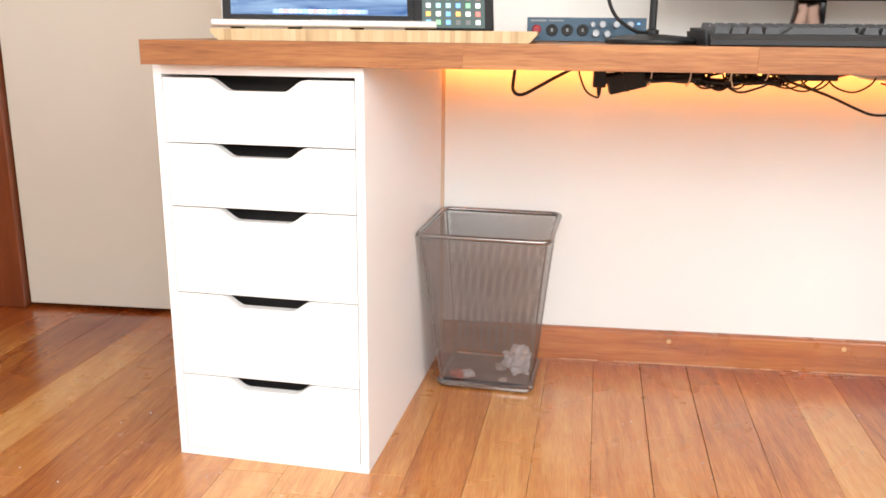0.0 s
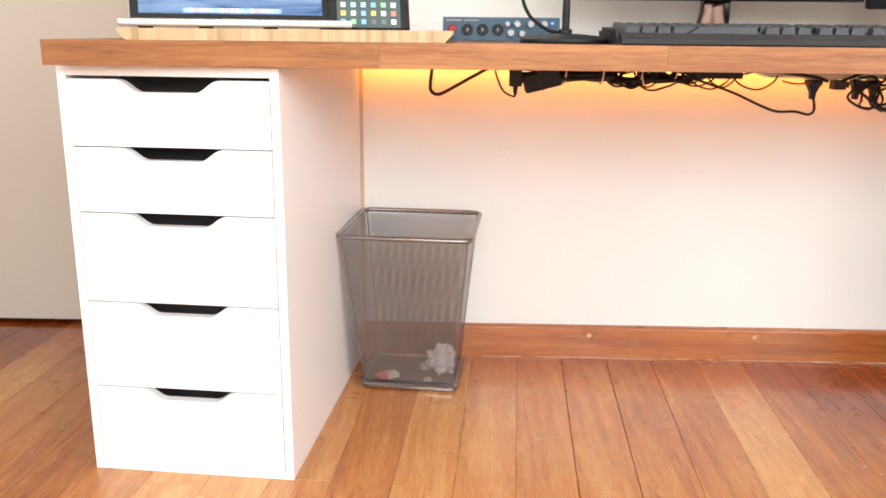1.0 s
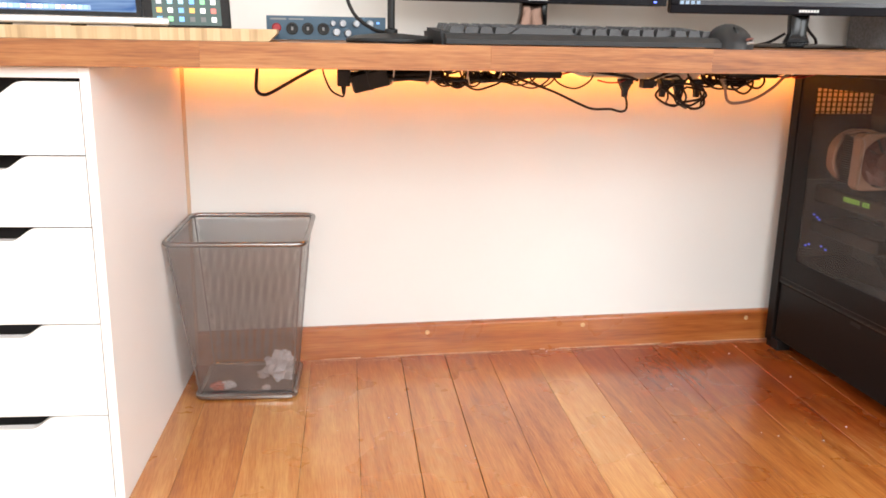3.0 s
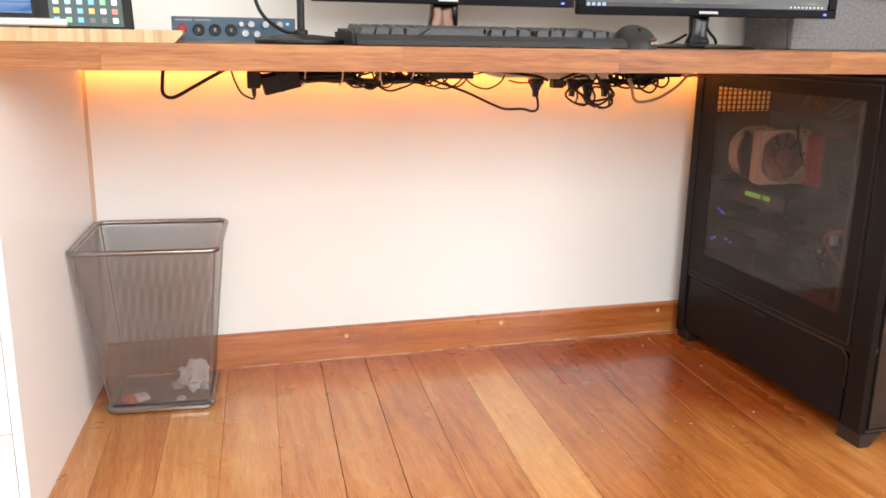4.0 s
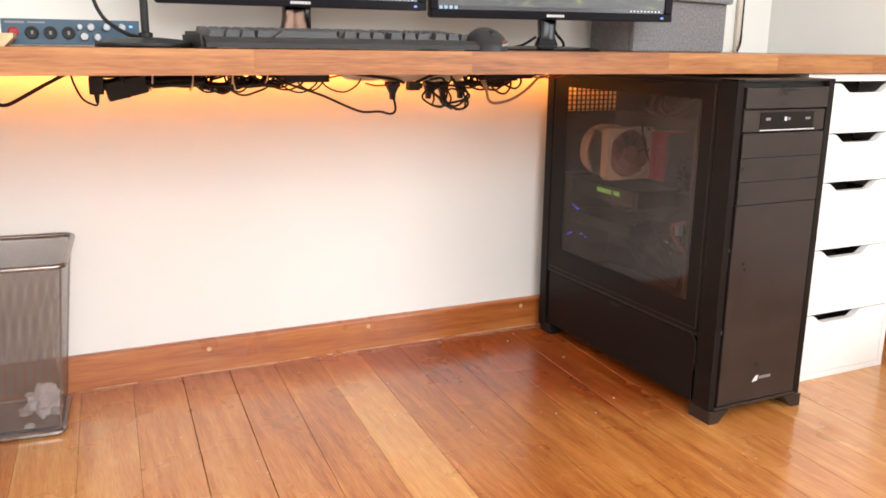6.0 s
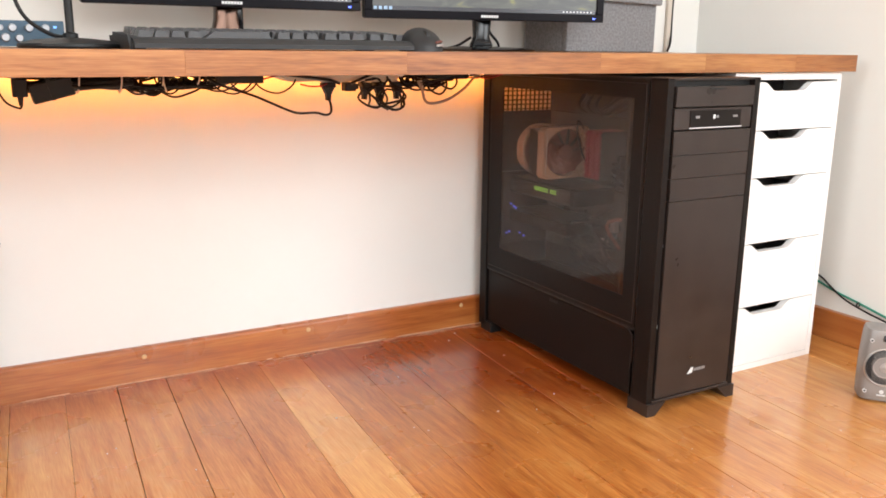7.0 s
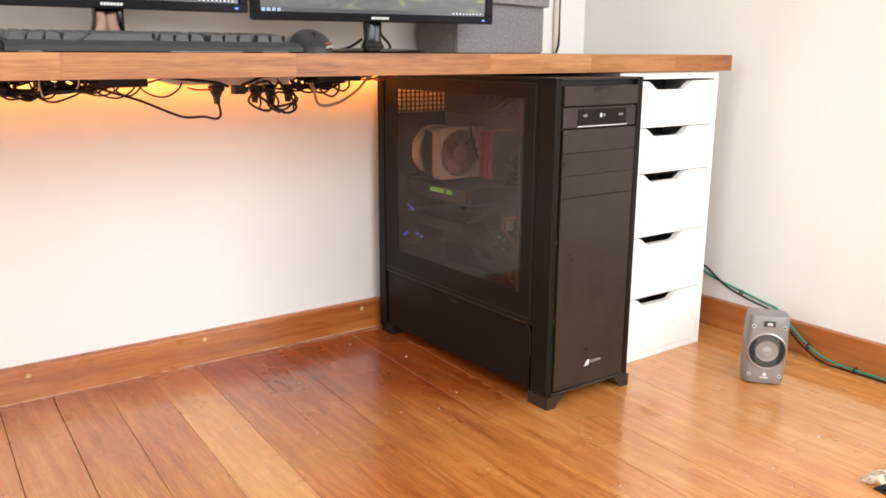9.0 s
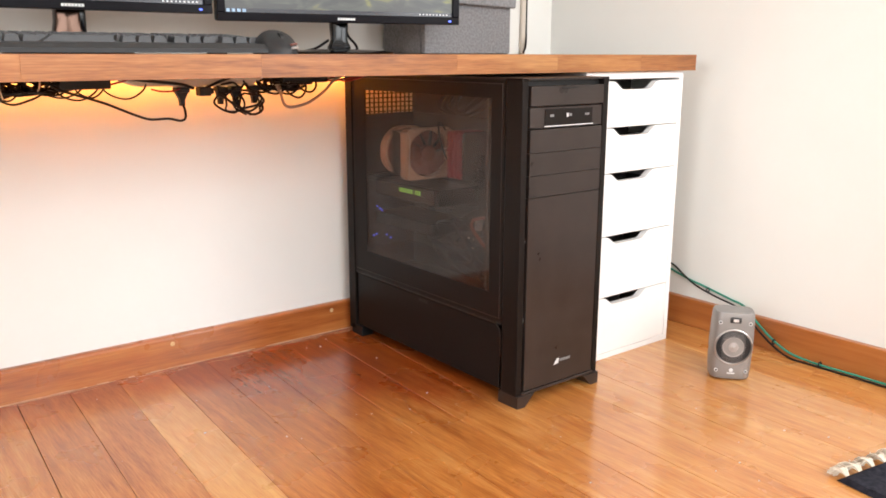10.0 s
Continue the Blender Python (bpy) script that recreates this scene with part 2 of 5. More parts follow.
def glass_mat(name, tint, rough=0.03):
    """Smoked acrylic: a tinted see-through sheet with a clear gloss."""
    m = bpy.data.materials.new(name)
    m.use_nodes = True
    nt = m.node_tree
    nt.nodes.remove(nt.nodes["Principled BSDF"])
    out = nt.nodes["Material Output"]
    t, g, mx = nt.nodes.new("ShaderNodeBsdfTransparent"), nt.nodes.new("ShaderNodeBsdfGlossy"), nt.nodes.new("ShaderNodeMixShader")
    mx.inputs["Fac"].default_value = 0.032
    t.inputs["Color"].default_value = (*tint, 1)
    g.inputs["Roughness"].default_value = rough
    nt.links.new(t.outputs[0], mx.inputs[1])
    nt.links.new(g.outputs[0], mx.inputs[2])
    # pale uneven haze mixed into the sheet, standing in for the room's reflection
    d, m2, n = nt.nodes.new("ShaderNodeBsdfDiffuse"), nt.nodes.new("ShaderNodeMixShader"), nt.nodes.new("ShaderNodeTexNoise")
    d.inputs["Color"].default_value = (0.52, 0.47, 0.46, 1)
    n.inputs["Scale"].default_value, n.inputs["Detail"].default_value = 9.0, 5
    r = nt.nodes.new("ShaderNodeMapRange")
    r.inputs["From Min"].default_value, r.inputs["From Max"].default_value = 0.3, 0.7
    r.inputs["To Min"].default_value, r.inputs["To Max"].default_value = 0.006, 0.034
    tc = nt.nodes.new("ShaderNodeTexCoord")
    nt.links.new(tc.outputs["Object"], n.inputs["Vector"])
    nt.links.new(n.outputs["Fac"], r.inputs["Value"])
    nt.links.new(r.outputs["Result"], m2.inputs["Fac"])
    nt.links.new(mx.outputs[0], m2.inputs[1])
    nt.links.new(d.outputs[0], m2.inputs[2])
    nt.links.new(m2.outputs[0], out.inputs["Surface"])
    return m


M_SMOKE = glass_mat("smoked_acrylic", (0.84, 0.76, 0.71))


def screen_mat(name, kind):
    """Lit screens: a wind-rippled sea, or a dim picture of stone and moss."""
    m = bpy.data.materials.new(name)
    m.use_nodes = True
    nt = m.node_tree
    N, L = nt.nodes.new, nt.links.new
    b = nt.nodes["Principled BSDF"]
    b.inputs["Base Color"].default_value = (0.01, 0.01, 0.012, 1)
    b.inputs["Roughness"].default_value = 0.2
    b.inputs["Specular IOR Level"].default_value = 0.15
    tc, mp, n, ramp = N("ShaderNodeTexCoord"), N("ShaderNodeMapping"), N("ShaderNodeTexNoise"), N("ShaderNodeValToRGB")
    mp.inputs["Scale"].default_value = (9, 9, 60) if kind == "sea" else (14, 14, 22)
    n.inputs["Scale"].default_value, n.inputs["Detail"].default_value, n.inputs["Distortion"].default_value = 1.0, 8, 0.8
    L(tc.outputs["Object"], mp.inputs["Vector"])
    L(mp.outputs["Vector"], n.inputs["Vector"])
    e = ramp.color_ramp.elements
    if kind == "sea":
        e[0].position, e[0].color = 0.32, (0.03, 0.13, 0.42, 1)
        e[1].position, e[1].color = 0.68, (0.40, 0.60, 0.88, 1)
    else:
        e[0].position, e[0].color = 0.45, (0.17, 0.17, 0.165, 1)
        e[1].position, e[1].color = 0.72, (0.55, 0.52, 0.16, 1)
        k = e.new(0.58)
        k.color = (0.22, 0.225, 0.20, 1)
    L(n.outputs["Fac"], ramp.inputs["Fac"])
    L(ramp.outputs["Color"], b.inputs["Emission Color"])
    b.inputs["Emission Strength"].default_value = 1.0
    return m


M_SEA = screen_mat("sea_screen", "sea")
M_MOSS = screen_mat("moss_screen", "moss")
M_DARKSCR = mat("dark_screen", (0.01, 0.01, 0.012), 0.2, var=0.0, emit=(0.02, 0.02, 0.03), power=1.0)


# ---- mesh helpers ----
def box(bm, x0, x1, y0, y1, z0, z1):
    m = Matrix.LocRotScale(((x0 + x1) / 2, (y0 + y1) / 2, (z0 + z1) / 2), None, (x1 - x0, y1 - y0, z1 - z0))
    return bmesh.ops.create_cube(bm, size=1, matrix=m)["verts"]


def bev(bm, w, seg=2):
    bmesh.ops.bevel(bm, geom=bm.edges[:], offset=w, segments=seg, affect="EDGES", profile=0.5)
    return bm


def boxed(x0, x1, y0, y1, z0, z1, w=0.0, seg=2):
    bm = bmesh.new()
    box(bm, x0, x1, y0, y1, z0, z1)
    return bev(bm, w, seg) if w else bm


def frame_bm(x0, x1, z0, z1, t, y0, y1):
    """A rectangular ring in the xz plane."""
    bm = bmesh.new()
    box(bm, x0, x1, y0, y1, z1 - t, z1)
    box(bm, x0, x1, y0, y1, z0, z0 + t)
    box(bm, x0, x0 + t, y0, y1, z0 + t, z1 - t)
    box(bm, x1 - t, x1, y0, y1, z0 + t, z1 - t)
    return bm


def ring_plate(y0, y1, z0, z1, a0, a1, c0, c1, x0, x1):
    """A plate across x with a rectangular opening."""
    bm = bmesh.new()
    loops = []
    for x in (x0, x1):
        loops.append([bm.verts.new((x, y, z)) for y, z in ((y0, z0), (y1, z0), (y1, z1), (y0, z1))])
        loops.append([bm.verts.new((x, y, z)) for y, z in ((a0, c0), (a1, c0), (a1, c1), (a0, c1))])
    o0, i0, o1, i1 = loops
    for k in range(4):
        j = (k + 1) % 4
        bm.faces.new((o0[k], o0[j], i0[j], i0[k]))
        bm.faces.new((o1[j], o1[k], i1[k], i1[j]))
        bm.faces.new((o0[j], o0[k], o1[k], o1[j]))
        bm.faces.new((i0[k], i0[j], i1[j], i1[k]))
    bmesh.ops.recalc_face_normals(bm, faces=bm.faces[:])
    return bm


def prism(pts, y0, y1, axis="y"):
    """A flat outline, given in two coordinates, pushed along the third axis."""
    bm = bmesh.new()
    def at(a, b, c):
        return {"y": (a, c, b), "x": (c, a, b), "z": (a, b, c)}[axis]
    f = [bm.verts.new(at(a, b, y0)) for a, b in pts]
    g = [bm.verts.new(at(a, b, y1)) for a, b in pts]
    bm.faces.new(f)
    bm.faces.new(g[::-1])
    for i in range(len(pts)):
        j = (i + 1) % len(pts)
        bm.faces.new((f[j], f[i], g[i], g[j]))
    bmesh.ops.recalc_face_normals(bm, faces=bm.faces[:])
    return bm


def lathe(profile, n=32, m=None):
    """Turns (radius, height) pairs round the z axis."""
    bm = bmesh.new()
    rings = []
    for r, z in profile:
        if r < 1e-6:
            rings.append([bm.verts.new((0, 0, z))])
        else:
            rings.append([bm.verts.new((r * math.cos(2 * math.pi * i / n), r * math.sin(2 * math.pi * i / n), z)) for i in range(n)])
    for a, b in zip(rings, rings[1:]):
        for i in range(n):
            j = (i + 1) % n
            if len(a) == 1 and len(b) > 1:
                bm.faces.new((a[0], b[i], b[j]))
            elif len(b) == 1 and len(a) > 1:
                bm.faces.new((a[i], a[j], b[0]))
            elif len(a) > 1:
                bm.faces.new((a[i], a[j], b[j], b[i]))
    bmesh.ops.recalc_face_normals(bm, faces=bm.faces[:])
    if m:
        bmesh.ops.transform(bm, matrix=m, verts=bm.verts[:])
    return bm


def spline(pts, per=8):
    p = [Vector(q) for q in pts]
    p = [2 * p[0] - p[1]] + p + [2 * p[-1] - p[-2]]
    out = []
    for i in range(1, len(p) - 2):
        a, b, c, d = p[i - 1:i + 3]
        for k in range(per):
            t = k / per
            out.append(0.5 * (2 * b + (c - a) * t + (2 * a - 5 * b + 4 * c - d) * t * t + (3 * b - a - 3 * c + d) * t ** 3))
    return out + [p[-2]]


def tube(pts, r, per=8, n=8, closed=False, bm=None):
    """A round cord along a smooth line."""
    bm = bm or bmesh.new()
    c = spline(pts, per) if per else [Vector(q) for q in pts]
    rings, side = [], None
    for i, p in enumerate(c):
        if closed:
            d = c[(i + 1) % len(c)] - c[i - 1]
        else:
            d = c[min(i + 1, len(c) - 1)] - c[max(i - 1, 0)]
        d.normalize()
        if side is None:
            side = d.orthogonal().normalized()
        side = (side - d * side.dot(d)).normalized()
        up = d.cross(side)
        rings.append([bm.verts.new(p + r * (math.cos(2 * math.pi * k / n) * side + math.sin(2 * math.pi * k / n) * up)) for k in range(n)])
    pairs = list(zip(rings, rings[1:])) + ([(rings[-1], rings[0])] if closed else [])
    for a, b in pairs:
        for k in range(n):
            j = (k + 1) % n
            bm.faces.new((a[k], a[j], b[j], b[k]))
    if not closed:
        bm.faces.new(rings[0][::-1])
        bm.faces.new(rings[-1])
    return bm


def mesh_of(name, bm, material, smooth=False):
    me = bpy.data.meshes.new(name)
    if smooth:
        for f in bm.faces:
            f.smooth = True
    bm.to_mesh(me)
    bm.free()
    me.materials.append(material)
    if smooth:
        me.set_sharp_from_angle(angle=radians(40))
    return me


def part(name, bm, material, parent, label="", smooth=False):
    ob = new(name, mesh_of(name, bm, material, smooth))
    ob.parent = parent
    return tagged(ob, label)


def thing(name, m, label, category, group=""):
    ob = new(name)
    ob.empty_display_size = 0.05
    ob.matrix_world = m
    return tagged(ob, label, category, group)


def single(name, bm, material, label, category, group="", smooth=False, m=None, kind=""):
    ob = new(name, mesh_of(name, bm, material, smooth))
    if m:
        ob.matrix_world = m
    return tagged(ob, label, category, group, kind)


def structure(name, bm, material, label, category=""):
    return single(name, bm, material, label, category or name.split("_")[0], kind="structure")


# ---- the room ----
structure("floor", boxed(ROOM_L, ROOM_R, ROOM_B, 0.3, -0.08, -0.012), M_SUB, "varnished honey-coloured timber floorboards with dark joints", "floor")
structure("ceiling", boxed(ROOM_L, ROOM_R, ROOM_B, 0.3, TOP, TOP + 0.1), M_CEIL, "plain white painted ceiling", "ceiling")
structure("wall_north", boxed(0.416, ROOM_R, 0.0, 0.3, -0.08, TOP), M_WALL, "cream painted wall behind the desk", "wall")
structure("wall_north_head", boxed(-0.92, 0.416, 0.06, 0.3, 2.1, TOP), M_WALL, "cream wall above the closet door", "wall")
structure("wall_north_west", boxed(ROOM_L, -0.92, 0.15, 0.3, -0.08, TOP), M_WALL, "cream painted wall beside the closet", "wall")


def wall_with_hole(name, along, at, a0, a1, h0, h1, z0, z1, label):
    bm = bmesh.new()
    for u0, u1, v0, v1 in ((a0, h0, -0.08, TOP), (h1, a1, -0.08, TOP), (h0, h1, -0.08, z0), (h0, h1, z1, TOP)):
        if along == "x":
            box(bm, u0, u1, at - 0.12, at, v0, v1)
        else:
            box(bm, at - 0.12, at, u0, u1, v0, v1)
    structure(name, bm, M_WALL, label, "wall")


wall_with_hole("wall_south", "x", ROOM_B, ROOM_L, ROOM_R, 0.0, 2.3, 1.1, 2.38, "cream painted wall with a window opening")
wall_with_hole("wall_west", "y", ROOM_L, ROOM_B, 0.3, -3.15, -1.55, 0.8, 2.2, "cream painted side wall with a window opening")

wall_with_hole("wall_east", "y", ROOM_R + 0.12, ROOM_B, 0.3, -3.45, -2.05, 0.78, 2.15, "bright cream painted side wall with a window opening")

# unseen wall end added to keep west window light off the closet side
structure("wall_west_return", boxed(ROOM_L, -0.98, -1.42, -1.30, -0.08, TOP), M_WALL, "plain cream wall end, unseen, added to shade the closet side", "wall")

# closet: wooden jamb, thin trim, white sliding door over a dark gap
structure("door_1", boxed(-0.752, 0.412, 0.158, 0.19, 0.012, 2.09, 0.002), M_DOOR, "flat off-white closet door with a dark gap beneath", "door")
structure("door_frame", boxed(-0.918, -0.756, 0.14, 0.2, 0.0, 2.1, 0.004), M_JAMB, "dark red-brown wooden door frame", "door frame")
structure("trim", boxed(0.402, 0.4155, -0.004, 0.15, 0.0, 2.1, 0.001), M_TRIM, "narrow tan painted corner trim", "trim")
structure("closet_back", boxed(-0.918, 0.416, 0.26, 0.3, -0.08, 2.1), M_SHADED_INSIDE, "dark back of the closet", "wall")

# baseboards: board, sloped quarter strip at its foot, filled nail holes
bb = structure("baseboard", prism([(0.0, 0.0), (-0.018, 0.0), (-0.018, 0.072), (-0.016, 0.0755), (-0.011, 0.078), (0.0, 0.078)], 0.416, ROOM_R, "x"), M_BASE,
               "red-brown varnished wooden baseboard along the wall", "baseboard")
for x, z in ((0.948, 0.057), (1.338, 0.059), (1.777, 0.059), (2.2, 0.06)):
    part("nail_hole", lathe([(0, 0.0012), (0.0045, 0.001), (0.0062, 0.0)], 10, pose(x, -0.0178, z, 90, 0, 0)), M_KNOT, bb, "pale filled nail hole")
bm = bmesh.new()
random.seed(4)
for k in range(170):
    x = random.uniform(0.66, 1.8)
    w = random.uniform(0.006, 0.075)
    y = -0.0185 - 0.030 * random.random() ** 3.0
    d = random.uniform(0.0003, 0.0009)
    z = 0.0003 if y < -0.0205 else random.uniform(0.0008, 0.0026)
    v = box(bm, x, x + w, y - d, y, 0.00005, z)
    bmesh.ops.rotate(bm, verts=v, cent=(x, y, 0), matrix=Matrix.Rotation(radians(random.uniform(-1.2, 0.4)), 3, "Z"))
part("dried_varnish", bm, M_DUSTY, bb, "pale flaking varnish along the joint")
bm = bmesh.new()
box(bm, ROOM_R - 0.018, ROOM_R, -3.9, -0.018, 0.0, 0.078)
structure("baseboard_east", bev(bm, 0.002, 1), M_BASEY, "red-brown varnished wooden baseboard along the side wall", "baseboard")


# ---- desk ----
DZ0, DZ1, DX0, DX1, DY0, DY1 = 0.697, 0.7345, 0.010, 2.471, -0.630, -0.004
desk = thing("desk_top", Matrix.Translation((DX0, DY0, DZ0)), "long walnut block-board desk top resting on two drawer units", "desk")
L, H = DX1 - DX0, DZ1 - DZ0
random.seed(11)
yrow = 0.0
row = 0
while yrow < DY1 - DY0 - 0.01:
    dep = 0.042 if row else 0.05
    cuts, x = [0.0], random.uniform(0.2, 0.4)
    if row == 0:
        cuts = [0.0, 0.505, 0.93, 1.29, 1.70, 1.975, 2.25]
    else:
        while x < L - 0.15:
            cuts.append(x)
            x += random.uniform(0.25, 0.5)
    cuts.append(L)
    for a, b in zip(cuts, cuts[1:]):
        if row < 3:
            st = part("stave", boxed(a + 0.00003, b - 0.00003, yrow + 0.0001, yrow + dep, 0, H, 0.00025, 1), M_WALNUT, desk)
            tone = (0.46, 0.66, 0.52, 0.36, 0.80, 0.62, 0.40)[cuts.index(a)] if row == 0 else random.uniform(0.3, 0.8)
            st.color = (tone, tone, tone, 1)
    if row >= 3:
        part("board", boxed(0.0003, L - 0.0003, yrow + 0.0001, DY1 - DY0, 0, H, 0.0005, 1), M_WALNUT, desk)
        break
    yrow += dep
    row += 1

# warm light strip stuck under the back edge of the desk
led = thing("light_strip", Matrix.Translation((0.405, -0.046, DZ0)), "thin warm orange light strip under the back of the desk", "light strip")
part("tape", boxed(0, 1.62, -0.0012, 0.0, -0.0068, -0.0002), M_STRIP, led)
part("glowing_face", boxed(0.0, 1.62, 0.0002, 0.0014, -0.0064, -0.0012), M_LED, led, "glowing orange diodes")


# ---- drawer units ----
def slot_front(w, h, c):
    """Drawer front with the scooped hand slot in its top edge."""
    a, b, d = 0.0825, 0.044, 0.0195
    pts = [(0, 0), (w, 0), (w, h), (c + a + 0.004, h)]
    for k in range(9):
        t = k / 8
        s = t * t * (3 - 2 * t)
        pts.append((c + a + (b - a) * t, h - d * s))
    for k in range(9):
        t = k / 8
        s = t * t * (3 - 2 * t)
        pts.append((c - b + (b - a) * t, h - d * (1 - s)))
    pts += [(c - a - 0.004, h), (0, h)]
    return prism(pts, 0.0, 0.017)


def drawer_unit(m, label, W=0.352):
    u = thing("drawer_unit", m, label, "drawer unit", "drawer units under the desk")
    D, HH, t = 0.596, 0.6955, 0.0145
    for nm, dims in (("side_panel", (0, t, 0, D, 0, HH)), ("side_panel", (W - t, W, 0, D, 0, HH)), ("top_panel", (t, W - t, 0, D, HH - 0.0155, HH)),
                     ("bottom_panel", (t, W - t, 0, D, 0, 0.014)), ("back_panel", (t, W - t, D - 0.008, D, 0.014, HH - 0.0155))):
        part(nm, boxed(*dims, 0.0005, 1), M_WHITE, u)
    zs = [0.677, 0.570, 0.463, 0.311, 0.159, 0.0155]
    for a, b in zip(zs, zs[1:]):
        w, h = W - 2 * t - 0.003, a - b - 0.0024
        f = part("drawer", slot_front(w, h, w / 2), M_WHITE, u)
        f.location = (t + 0.0015, 0.0004, b)
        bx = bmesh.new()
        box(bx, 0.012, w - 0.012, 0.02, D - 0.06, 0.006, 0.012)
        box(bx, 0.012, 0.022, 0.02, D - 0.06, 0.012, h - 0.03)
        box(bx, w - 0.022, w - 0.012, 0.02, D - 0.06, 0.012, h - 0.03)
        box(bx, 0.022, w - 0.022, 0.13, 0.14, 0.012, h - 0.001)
        part("drawer_box", bx, M_SHADED_INSIDE, f, "inside of the drawer, coloured dark for the shade within")
    return u


drawer_unit(Matrix.Translation((0.004, -0.577, 0.0)) @ pose(0, 0, 0, 0, 0, -4.8), "white five-drawer unit with scooped hand slots, beside the waste bin", 0.357)
drawer_unit(Matrix.Translation((2.093, -0.614, 0.0)), "white five-drawer unit with scooped hand slots, behind the computer tower")


# ---- waste bin ----
def rect(cx, cy, hx, hy, z, r=0.02, n=5):
    pts = []
    for k, (sx, sy) in enumerate(((1, 1), (-1, 1), (-1, -1), (1, -1))):
        for i in range(n):
            a = math.pi / 2 * (k + i / (n - 1))
            pts.append((cx + sx * (hx - r) + r * math.cos(a), cy + sy * (hy - r) + r * math.sin(a), z))
    return pts


def waste_bin():
    u = thing("waste_bin", Matrix.Translation((0.5385, -0.150, 0)) @ pose(0, 0, 0, 0, 0, -5), "silver wire-mesh waste bin with a tubular rim, nearly empty", "waste bin")
    topz, t0, t1, b0, b1 = 0.352, 0.1315, 0.136, 0.099, 0.0875
    cyb = 0.018
    # lattice of thin flat strips on each side, dented a little on the right side
    def at(side, s, h):
        a = 2 * s - 1
        hx, hy = b0 + (t0 - b0) * h, b1 + (t1 - b1) * h
        cy = cyb * (1 - h)
        bulge = -0.004 * math.sin(math.pi * h) * math.cos(a * 1.4)
        if side == 0:
            p, n = (a * hx, cy - hy - bulge), (0, -1)
        elif side == 1:
            dent = 0.016 * math.exp(-((s - 0.25) / 0.35) ** 2 - ((h - 0.5) / 0.2) ** 2)
            p, n = (hx + bulge - dent, cy + a * hy), (1, 0)
        elif side == 2:
            p, n = (-a * hx, cy + hy + bulge), (0, 1)
        else:
            p, n = (-hx - bulge, cy - a * hy), (-1, 0)
        return Vector((p[0], p[1], 0.02 + (topz - 0.028) * h))
    for side in range(4):
        bm = bmesh.new()
        W, HT = 0.23, 0.325
        pitch, wd = 0.0034, 0.00052
        for sgn in (1, -1):
            k = -HT
            slope = 0.62
            while k < W + HT:
                # strip s(h) = (k + sgn*slope*h*HT)/W, clipped to 0..1
                base = k
                hs = []
                nseg = 14
                prev = None
                for i in range(nseg + 1):
                    h = i / nseg
                    s = (base + sgn * slope * h * HT) / W
                    if 0 <= s <= 1:
                        a, b = at(side, max(0, s - wd / W), h), at(side, min(1, s + wd / W), h)
                        cur = (bm.verts.new(a), bm.verts.new(b))
                        if prev:
                            bm.faces.new((prev[0], prev[1], cur[1], cur[0]))
                        prev = cur
                    else:
                        prev = None
                k += pitch
        part("mesh_side", bm, M_WIRE, u)
    part("rim", tube(rect(0, 0, t0 + 0.003, t1 + 0.003, topz, 0.022), 0.0052, 0, 10, True), M_RIM, u, "shiny tubular rim", True)
    part("base_band", tube(rect(0, cyb, b0 + 0.0005, b1 + 0.0005, 0.0075, 0.014), 0.0072, 0, 8, True), M_RIM, u, "", True)
    part("bottom", boxed(-b0 + 0.002, b0 - 0.002, cyb - b1 + 0.002, cyb + b1 - 0.002, 0.006, 0.009), M_WIRE, u, "perforated grey base plate")
    for sx, sy in ((1, -1), (-1, -1), (1, 1), (-1, 1)):
        pts = [(sx * (b0 + (t0 - b0) * h - 0.004), cyb * (1 - h) + sy * (b1 + (t1 - b1) * h - 0.004), 0.01 + (topz - 0.012) * h) for h in (0, 0.3, 0.6, 1)]
        part("corner_wire", tube(pts, 0.0018, 4, 6), M_WIRE, u, "", True)
    return u


waste_bin()


def crumple(name, m, size, material, label, seed, flat=0.8):
    bm = bmesh.new()
    bmesh.ops.create_icosphere(bm, subdivisions=3, radius=size)
    for v in bm.verts:
        d = v.co.normalized()
        a = noise.noise(d * 2.2 + Vector((seed, 0, 0)))
        c = abs(noise.noise(d * 4.5 + Vector((0, seed, 0))))
        v.co = d * size * (1.05 + 0.4 * a - 1.15 * c)
        v.co.z *= flat
    low = min(v.co.z for v in bm.verts)
    for v in bm.verts:
        v.co.z -= low
    single(name, bm, material, label, "paper", m=m)


crumple("crumpled_paper", Matrix.Translation((0.600, -0.160, 0.0095)), 0.036, M_PAPER, "crumpled ball of white paper in the waste bin", 3.1, 1.0)
crumple("crumpled_paper", Matrix.Translation((0.566, -0.130, 0.0095)), 0.016, M_PAPER, "small torn scrap of white paper in the waste bin", 5.7, 0.5)
crumple("crumpled_paper", Matrix.Translation((0.474, -0.185, 0.0095)), 0.019, M_PAPERR, "small red printed scrap in the waste bin", 8.3, 0.5)
crumple("crumpled_paper", Matrix.Translation((0.494, -0.180, 0.0095)), 0.017, M_PAPER, "small white scrap in the waste bin", 9.9, 0.5)
crumple("crumpled_paper", Matrix.Translation((0.573, -0.198, 0.0095)), 0.010, M_PAPER, "tiny white scrap in the waste bin", 2.2, 0.5)


